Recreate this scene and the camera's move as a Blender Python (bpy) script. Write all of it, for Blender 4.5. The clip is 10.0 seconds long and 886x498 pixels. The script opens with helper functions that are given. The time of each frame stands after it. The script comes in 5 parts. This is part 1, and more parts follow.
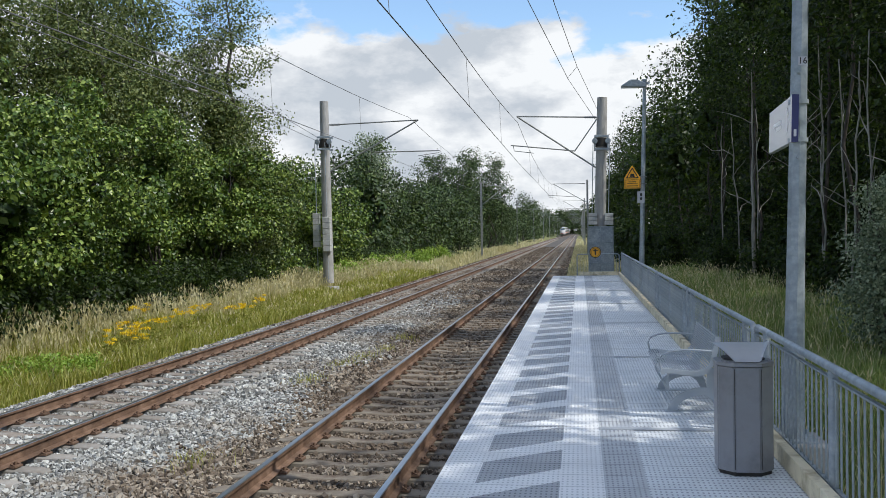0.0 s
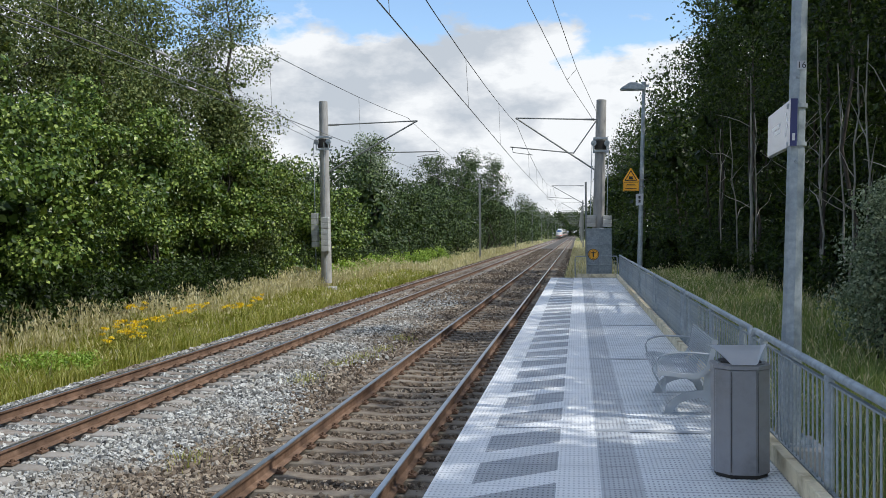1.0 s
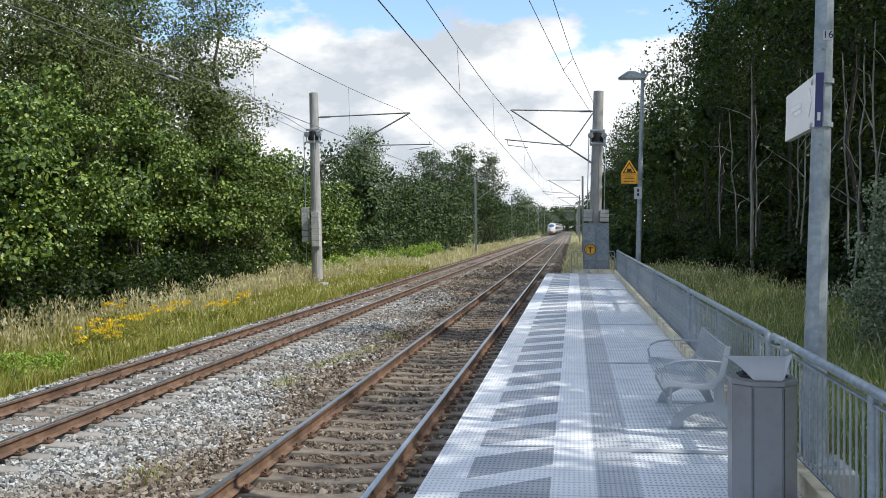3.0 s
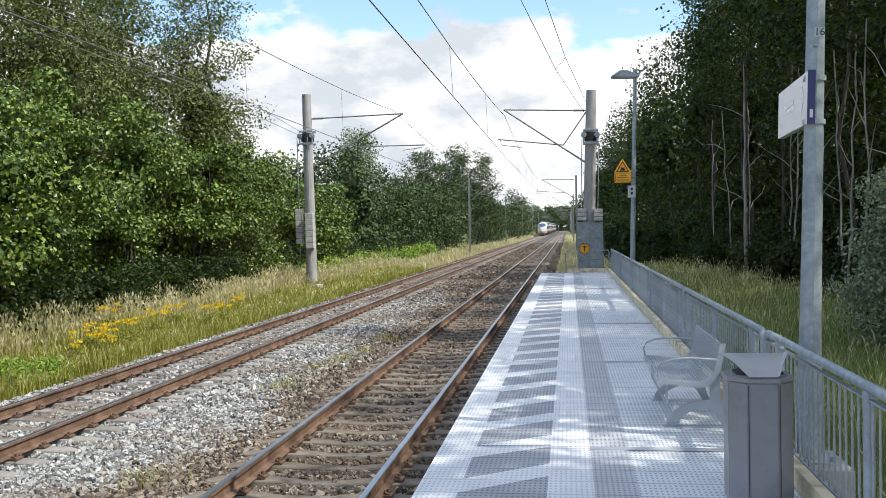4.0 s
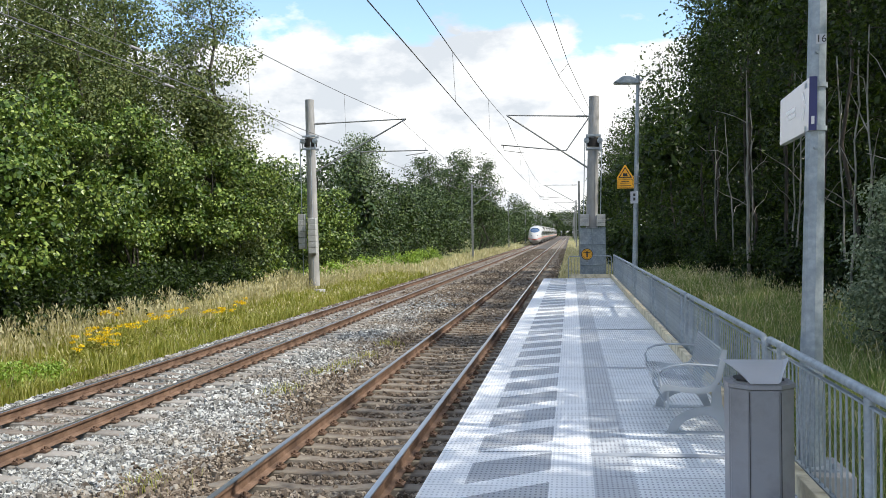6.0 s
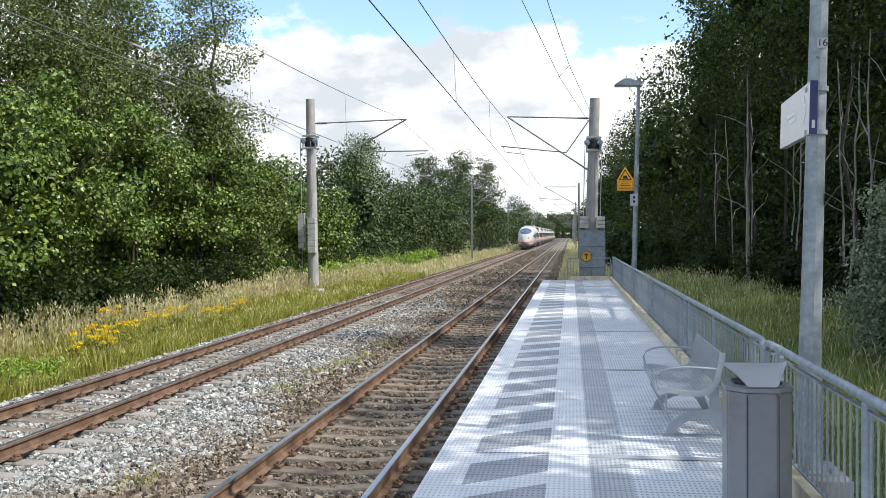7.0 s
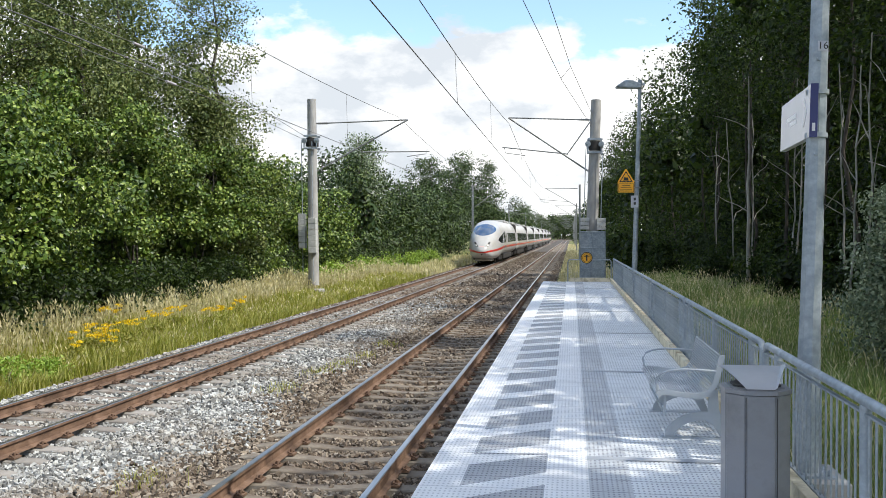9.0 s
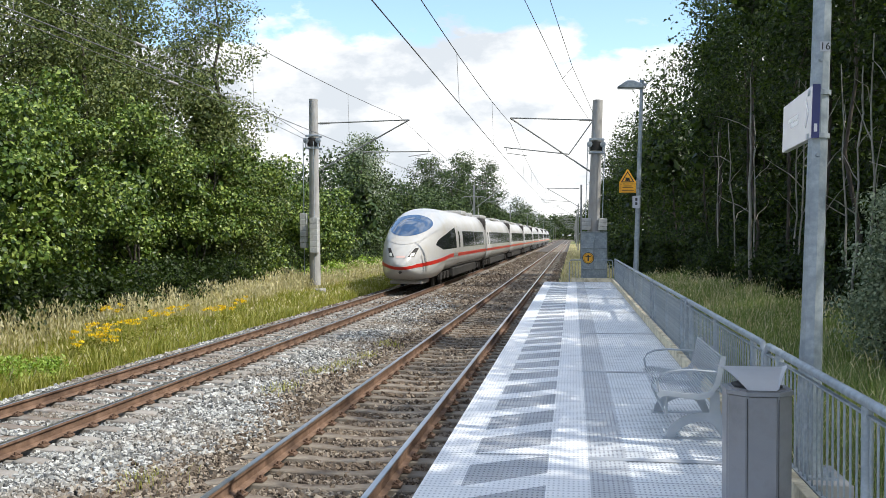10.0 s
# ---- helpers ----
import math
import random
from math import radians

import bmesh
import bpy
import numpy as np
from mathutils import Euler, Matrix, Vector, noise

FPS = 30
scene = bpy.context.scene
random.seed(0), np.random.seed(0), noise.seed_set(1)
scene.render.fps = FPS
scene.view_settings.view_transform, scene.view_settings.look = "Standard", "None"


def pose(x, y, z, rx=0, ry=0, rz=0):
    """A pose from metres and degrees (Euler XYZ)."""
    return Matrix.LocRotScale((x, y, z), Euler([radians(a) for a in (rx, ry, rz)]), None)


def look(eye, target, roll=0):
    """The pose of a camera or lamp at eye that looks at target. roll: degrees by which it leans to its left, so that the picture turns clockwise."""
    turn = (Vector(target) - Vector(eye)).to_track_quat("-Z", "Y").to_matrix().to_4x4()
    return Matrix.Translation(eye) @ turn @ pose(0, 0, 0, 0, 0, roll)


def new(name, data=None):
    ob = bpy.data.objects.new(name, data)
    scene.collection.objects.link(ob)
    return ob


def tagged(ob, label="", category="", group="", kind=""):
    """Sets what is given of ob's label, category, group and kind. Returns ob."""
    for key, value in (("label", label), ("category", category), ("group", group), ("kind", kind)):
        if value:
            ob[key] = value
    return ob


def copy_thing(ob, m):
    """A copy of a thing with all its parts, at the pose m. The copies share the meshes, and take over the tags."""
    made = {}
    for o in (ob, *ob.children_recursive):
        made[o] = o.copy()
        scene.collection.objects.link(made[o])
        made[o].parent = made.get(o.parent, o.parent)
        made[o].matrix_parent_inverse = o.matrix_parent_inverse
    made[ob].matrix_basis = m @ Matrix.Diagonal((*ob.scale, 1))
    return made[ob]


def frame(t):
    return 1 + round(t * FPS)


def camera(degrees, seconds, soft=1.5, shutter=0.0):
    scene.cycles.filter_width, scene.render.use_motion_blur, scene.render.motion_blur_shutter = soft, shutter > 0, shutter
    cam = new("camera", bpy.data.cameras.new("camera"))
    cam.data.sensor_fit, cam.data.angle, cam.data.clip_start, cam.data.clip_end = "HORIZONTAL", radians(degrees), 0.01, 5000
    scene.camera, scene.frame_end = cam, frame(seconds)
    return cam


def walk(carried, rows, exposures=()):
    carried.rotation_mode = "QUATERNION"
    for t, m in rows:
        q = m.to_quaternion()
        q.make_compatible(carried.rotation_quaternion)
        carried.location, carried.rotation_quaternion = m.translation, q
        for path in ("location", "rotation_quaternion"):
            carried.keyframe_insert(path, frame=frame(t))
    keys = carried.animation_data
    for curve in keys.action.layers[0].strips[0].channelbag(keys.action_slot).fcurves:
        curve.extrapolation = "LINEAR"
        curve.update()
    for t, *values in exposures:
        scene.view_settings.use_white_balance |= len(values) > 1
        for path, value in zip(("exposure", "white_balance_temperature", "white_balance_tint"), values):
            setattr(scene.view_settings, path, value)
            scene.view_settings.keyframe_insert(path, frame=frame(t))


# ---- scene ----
cam = camera(51.38, 10.0, soft=0.55)
PATH = [
    (0.0, (-0.023, -0.953, 1.734), (-14.7067, 97.9469, -0.0759), -0.966),
    (0.5, (-0.024, -0.958, 1.734), (-14.8218, 97.9265, 0.0448), -0.779),
    (1.0, (-0.023, -0.965, 1.734), (-14.5079, 97.9653, 0.0271), -0.505),
    (1.5, (-0.023, -0.978, 1.734), (-14.3274, 97.9789, -0.0029), -0.324),
    (2.0, (-0.023, -0.979, 1.734), (-14.0552, 98.0160, -0.0378), -0.258),
    (2.1, (-0.015, -0.191, 1.721), (-14.2485, 98.7672, -0.4445), -0.344),
    (2.2, (-0.013, 0.006, 1.718), (-14.2968, 98.9550, -0.5462), -0.365),
    (2.5, (-0.013, 0.006, 1.718), (-14.2968, 98.9550, -0.5462), -0.365),
    (4.0, (-0.018, 0.005, 1.717), (-13.5444, 99.0611, -0.4830), -1.090),
    (4.5, (-0.018, 0.006, 1.718), (-13.3910, 99.0833, -0.4816), -1.174),
    (5.0, (-0.015, -0.004, 1.720), (-13.4104, 99.0736, -0.3074), -1.312),
    (5.5, (-0.008, -0.001, 1.720), (-13.6755, 99.0452, -0.0372), -1.210),
    (7.0, (-0.007, 0.001, 1.717), (-13.7519, 99.0397, 0.1668), -0.402),
    (7.5, (-0.007, -0.002, 1.720), (-13.8397, 99.0258, 0.2480), -0.321),
    (8.0, (-0.008, -0.000, 1.721), (-13.7101, 99.0448, 0.2002), -0.117),
    (8.5, (-0.003, -0.003, 1.715), (-13.7689, 99.0342, 0.2640), -0.048),
    (9.0, (0.000, -0.002, 1.717), (-13.8128, 99.0288, 0.2476), -0.082),
    (9.5, (-0.000, -0.002, 1.719), (-13.8853, 99.0179, 0.2459), 0.007),
    (10.0, (-0.000, -0.000, 1.720), (-13.9690, 99.0086, 0.2478), -0.000),
]
walk(cam, [(t, look(eye, aim, roll)) for t, eye, aim, roll in PATH],
     exposures=[(0.0, 0.38, 6300, 8), (1.0, 0.38, 6300, 8), (2.5, 0.50, 6340, 8), (4.0, 0.77, 6540, 8), (5.0, 0.81, 6560, 8), (10.0, 0.85, 6560, 8)])

# ---------------------------------------------------------------- sky, sun, exposure
SUN_EL, SUN_AZ = radians(50), radians(106)      # azimuth from +y towards +x


def nd(tree, kind, **values):
    n = tree.nodes.new(kind)
    for key, v in values.items():
        if key in n.inputs:
            n.inputs[key].default_value = v
    return n


def ramp(tree, fac, stops):
    n = tree.nodes.new("ShaderNodeValToRGB")
    els = n.color_ramp.elements
    while len(els) < len(stops):
        els.new(0.5)
    for e, (p, c) in zip(els, stops):
        e.position = p
        e.color = (*c, 1) if len(c) == 3 else c
    tree.links.new(fac, n.inputs[0])
    return n


def make_world():
    world = bpy.data.worlds.new("sky")
    scene.world = world
    world.use_nodes = True
    t = world.node_tree
    t.nodes.clear()
    out = t.nodes.new("ShaderNodeOutputWorld")
    bg = nd(t, "ShaderNodeBackground", Strength=0.15)
    sky = t.nodes.new("ShaderNodeTexSky")
    sky.sky_type, sky.sun_disc = "NISHITA", False
    sky.sun_elevation, sky.sun_rotation = SUN_EL, SUN_AZ
    sky.dust_density, sky.ozone_density = 0.4, 2.2
    co = t.nodes.new("ShaderNodeTexCoord")
    # cumulus: noise over the direction, stretched flat, with wide cover low over the horizon
    m = t.nodes.new("ShaderNodeMapping")
    m.inputs["Scale"].default_value = (1.0, 1.0, 2.1)
    m.inputs["Location"].default_value = (0.35, 0.2, 0.12)
    t.links.new(co.outputs["Generated"], m.inputs["Vector"])
    big = nd(t, "ShaderNodeTexNoise", Scale=5.2, Detail=10.0, Roughness=0.55)
    t.links.new(m.outputs[0], big.inputs["Vector"])
    sep = t.nodes.new("ShaderNodeSeparateXYZ")
    t.links.new(co.outputs["Generated"], sep.inputs[0])
    low = ramp(t, sep.outputs["Z"], [(0.0, (0.55,) * 3), (0.16, (0.40,) * 3), (0.20, (0.26,) * 3), (0.235, (0.10,) * 3), (0.32, (0.14,) * 3), (1.0, (0.22,) * 3)])
    add = t.nodes.new("ShaderNodeMath")
    add.operation = "ADD"
    t.links.new(big.outputs["Fac"], add.inputs[0])
    t.links.new(low.outputs[0], add.inputs[1])
    cover = ramp(t, add.outputs[0], [(0.665, (0, 0, 0)), (0.725, (1, 1, 1))])
    small = nd(t, "ShaderNodeTexNoise", Scale=8.0, Detail=9.0, Roughness=0.6)
    t.links.new(m.outputs[0], small.inputs["Vector"])
    shade = ramp(t, small.outputs["Fac"], [(0.38, (2.9, 3.1, 3.4)), (0.47, (3.7, 3.8, 4.0)), (0.58, (4.9, 4.9, 4.95))])
    mix = t.nodes.new("ShaderNodeMix")
    mix.data_type = "RGBA"
    t.links.new(cover.outputs[0], mix.inputs["Factor"])
    t.links.new(sky.outputs[0], mix.inputs["A"])
    t.links.new(shade.outputs[0], mix.inputs["B"])
    t.links.new(mix.outputs["Result"], bg.inputs["Color"])
    t.links.new(bg.outputs[0], out.inputs[0])


make_world()
sun_data = bpy.data.lights.new("sun", "SUN")
sun_data.energy, sun_data.angle, sun_data.color = 2.8, radians(0.53), (1.0, 0.95, 0.87)
sun = new("sun", sun_data)
sun_dir = Vector((math.sin(SUN_AZ) * math.cos(SUN_EL), math.cos(SUN_AZ) * math.cos(SUN_EL), math.sin(SUN_EL)))
sun.matrix_world = look(sun_dir * 60, (0, 0, 0))

# ---------------------------------------------------------------- materials


def mat(name, stops, scale=8.0, rough=0.6, metal=0.0, detail=6.0, bump=0.0, bump_scale=60.0, island=0.0, obj=0.0,
        coords="Object", stain=None, stain_scale=1.2, spec=0.5, stretch=(1, 1, 1)):
    """Principled material: noise between colour stops, broad stains, fine relief, variation per island or per object."""
    m = bpy.data.materials.new(name)
    m.use_nodes = True
    t = m.node_tree
    b = t.nodes["Principled BSDF"]
    b.inputs["Roughness"].default_value, b.inputs["Metallic"].default_value = rough, metal
    b.inputs["Specular IOR Level"].default_value = spec
    co = t.nodes.new("ShaderNodeTexCoord")
    mp = t.nodes.new("ShaderNodeMapping")
    mp.inputs["Scale"].default_value = stretch
    t.links.new(co.outputs[coords], mp.inputs["Vector"])
    n = nd(t, "ShaderNodeTexNoise", Scale=scale, Detail=detail, Roughness=0.6)
    t.links.new(mp.outputs[0], n.inputs["Vector"])
    fac = n.outputs["Fac"]
    if island or obj:
        src = t.nodes.new("ShaderNodeNewGeometry").outputs["Random Per Island"] if island else t.nodes.new("ShaderNodeObjectInfo").outputs["Random"]
        mixf = t.nodes.new("ShaderNodeMix")
        mixf.inputs["Factor"].default_value = island or obj
        t.links.new(fac, mixf.inputs["A"])
        t.links.new(src, mixf.inputs["B"])
        fac = mixf.outputs["Result"]
    k = len(stops) - 1
    lo, hi = (0.3, 0.7) if not (island or obj) else (0.1, 0.9)
    r = ramp(t, fac, [(lo + (hi - lo) * i / max(k, 1), c) for i, c in enumerate(stops)])
    col = r.outputs[0]
    if stain:
        n2 = nd(t, "ShaderNodeTexNoise", Scale=stain_scale, Detail=5.0, Roughness=0.65)
        t.links.new(co.outputs[coords], n2.inputs["Vector"])
        rr = ramp(t, n2.outputs["Fac"], [(0.45, (0, 0, 0)), (0.7, (1, 1, 1))])
        mx = t.nodes.new("ShaderNodeMix")
        mx.data_type = "RGBA"
        t.links.new(rr.outputs[0], mx.inputs["Factor"])
        t.links.new(col, mx.inputs["A"])
        mx.inputs["B"].default_value = (*stain, 1)
        col = mx.outputs["Result"]
    t.links.new(col, b.inputs["Base Color"])
    if bump:
        n3 = nd(t, "ShaderNodeTexNoise", Scale=bump_scale, Detail=4.0)
        t.links.new(co.outputs[coords], n3.inputs["Vector"])
        bp = nd(t, "ShaderNodeBump", Strength=bump, Distance=0.01)
        t.links.new(n3.outputs["Fac"], bp.inputs["Height"])
        t.links.new(bp.outputs[0], b.inputs["Normal"])
    return m


def leaf_mat(name, stops, glow=0.35, rough=0.45):
    """Leaves: colour by island, part of the light passes through."""
    m = bpy.data.materials.new(name)
    m.use_nodes = True
    t = m.node_tree
    b = t.nodes["Principled BSDF"]
    out = t.nodes["Material Output"]
    geo = t.nodes.new("ShaderNodeNewGeometry")
    co = t.nodes.new("ShaderNodeTexCoord")
    n = nd(t, "ShaderNodeTexNoise", Scale=0.7, Detail=3.0)
    t.links.new(co.outputs["Object"], n.inputs["Vector"])
    mixf = t.nodes.new("ShaderNodeMix")
    mixf.inputs["Factor"].default_value = 0.55
    t.links.new(n.outputs["Fac"], mixf.inputs["A"])
    t.links.new(geo.outputs["Random Per Island"], mixf.inputs["B"])
    r = ramp(t, mixf.outputs["Result"], [(0.15 + 0.7 * i / (len(stops) - 1), c) for i, c in enumerate(stops)])
    t.links.new(r.outputs[0], b.inputs["Base Color"])
    b.inputs["Roughness"].default_value = rough
    b.inputs["Specular IOR Level"].default_value = 0.35
    tr = t.nodes.new("ShaderNodeBsdfTranslucent")
    hue = nd(t, "ShaderNodeHueSaturation", Saturation=1.15, Value=1.3, Hue=0.485)
    t.links.new(r.outputs[0], hue.inputs["Color"])
    t.links.new(hue.outputs[0], tr.inputs["Color"])
    mx = t.nodes.new("ShaderNodeMixShader")
    mx.inputs[0].default_value = glow
    t.links.new(b.outputs[0], mx.inputs[1])
    t.links.new(tr.outputs[0], mx.inputs[2])
    t.links.new(mx.outputs[0], out.inputs["Surface"])
    return m


def deck_mat(name, c0, c1, px, py, dot=0.5):
    """Moulded anti-slip plastic: rows of small pits with their shade in the colour, a fine joint every 0.31 m, light
    dirt.
    """
    m = mat(name, [c0, c1], scale=3.0, rough=0.5, stain=tuple(v * 0.88 for v in c0), stain_scale=1.6)
    t = m.node_tree
    b = t.nodes["Principled BSDF"]
    co = t.nodes.new("ShaderNodeTexCoord")
    sep = t.nodes.new("ShaderNodeSeparateXYZ")
    t.links.new(co.outputs["Object"], sep.inputs[0])

    def math_node(op, x, y=None):
        n = t.nodes.new("ShaderNodeMath")
        n.operation = op
        t.links.new(x, n.inputs[0])
        if y is not None:
            if isinstance(y, (int, float)):
                n.inputs[1].default_value = y
            else:
                t.links.new(y, n.inputs[1])
        return n.outputs[0]

    def wave(axis, pitch):
        w = math_node("SINE", math_node("MULTIPLY", sep.outputs[axis], 2 * math.pi / pitch))
        return math_node("ADD", math_node("MULTIPLY", w, 0.5), 0.5)
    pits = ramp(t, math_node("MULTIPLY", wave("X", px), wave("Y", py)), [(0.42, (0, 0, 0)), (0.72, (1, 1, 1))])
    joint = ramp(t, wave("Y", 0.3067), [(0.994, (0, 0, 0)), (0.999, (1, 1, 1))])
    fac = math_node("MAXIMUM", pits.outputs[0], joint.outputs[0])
    bp = nd(t, "ShaderNodeBump", Strength=0.7, Distance=0.005)
    bp.invert = True
    t.links.new(fac, bp.inputs["Height"])
    t.links.new(bp.outputs[0], b.inputs["Normal"])
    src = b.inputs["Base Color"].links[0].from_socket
    # recess shade of the pits, and the dark joints, multiplied into the colour
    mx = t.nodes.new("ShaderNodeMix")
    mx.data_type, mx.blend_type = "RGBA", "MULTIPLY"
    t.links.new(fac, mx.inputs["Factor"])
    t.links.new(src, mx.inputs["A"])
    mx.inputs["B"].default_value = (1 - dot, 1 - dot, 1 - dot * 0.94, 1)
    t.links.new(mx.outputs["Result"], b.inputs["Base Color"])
    return m


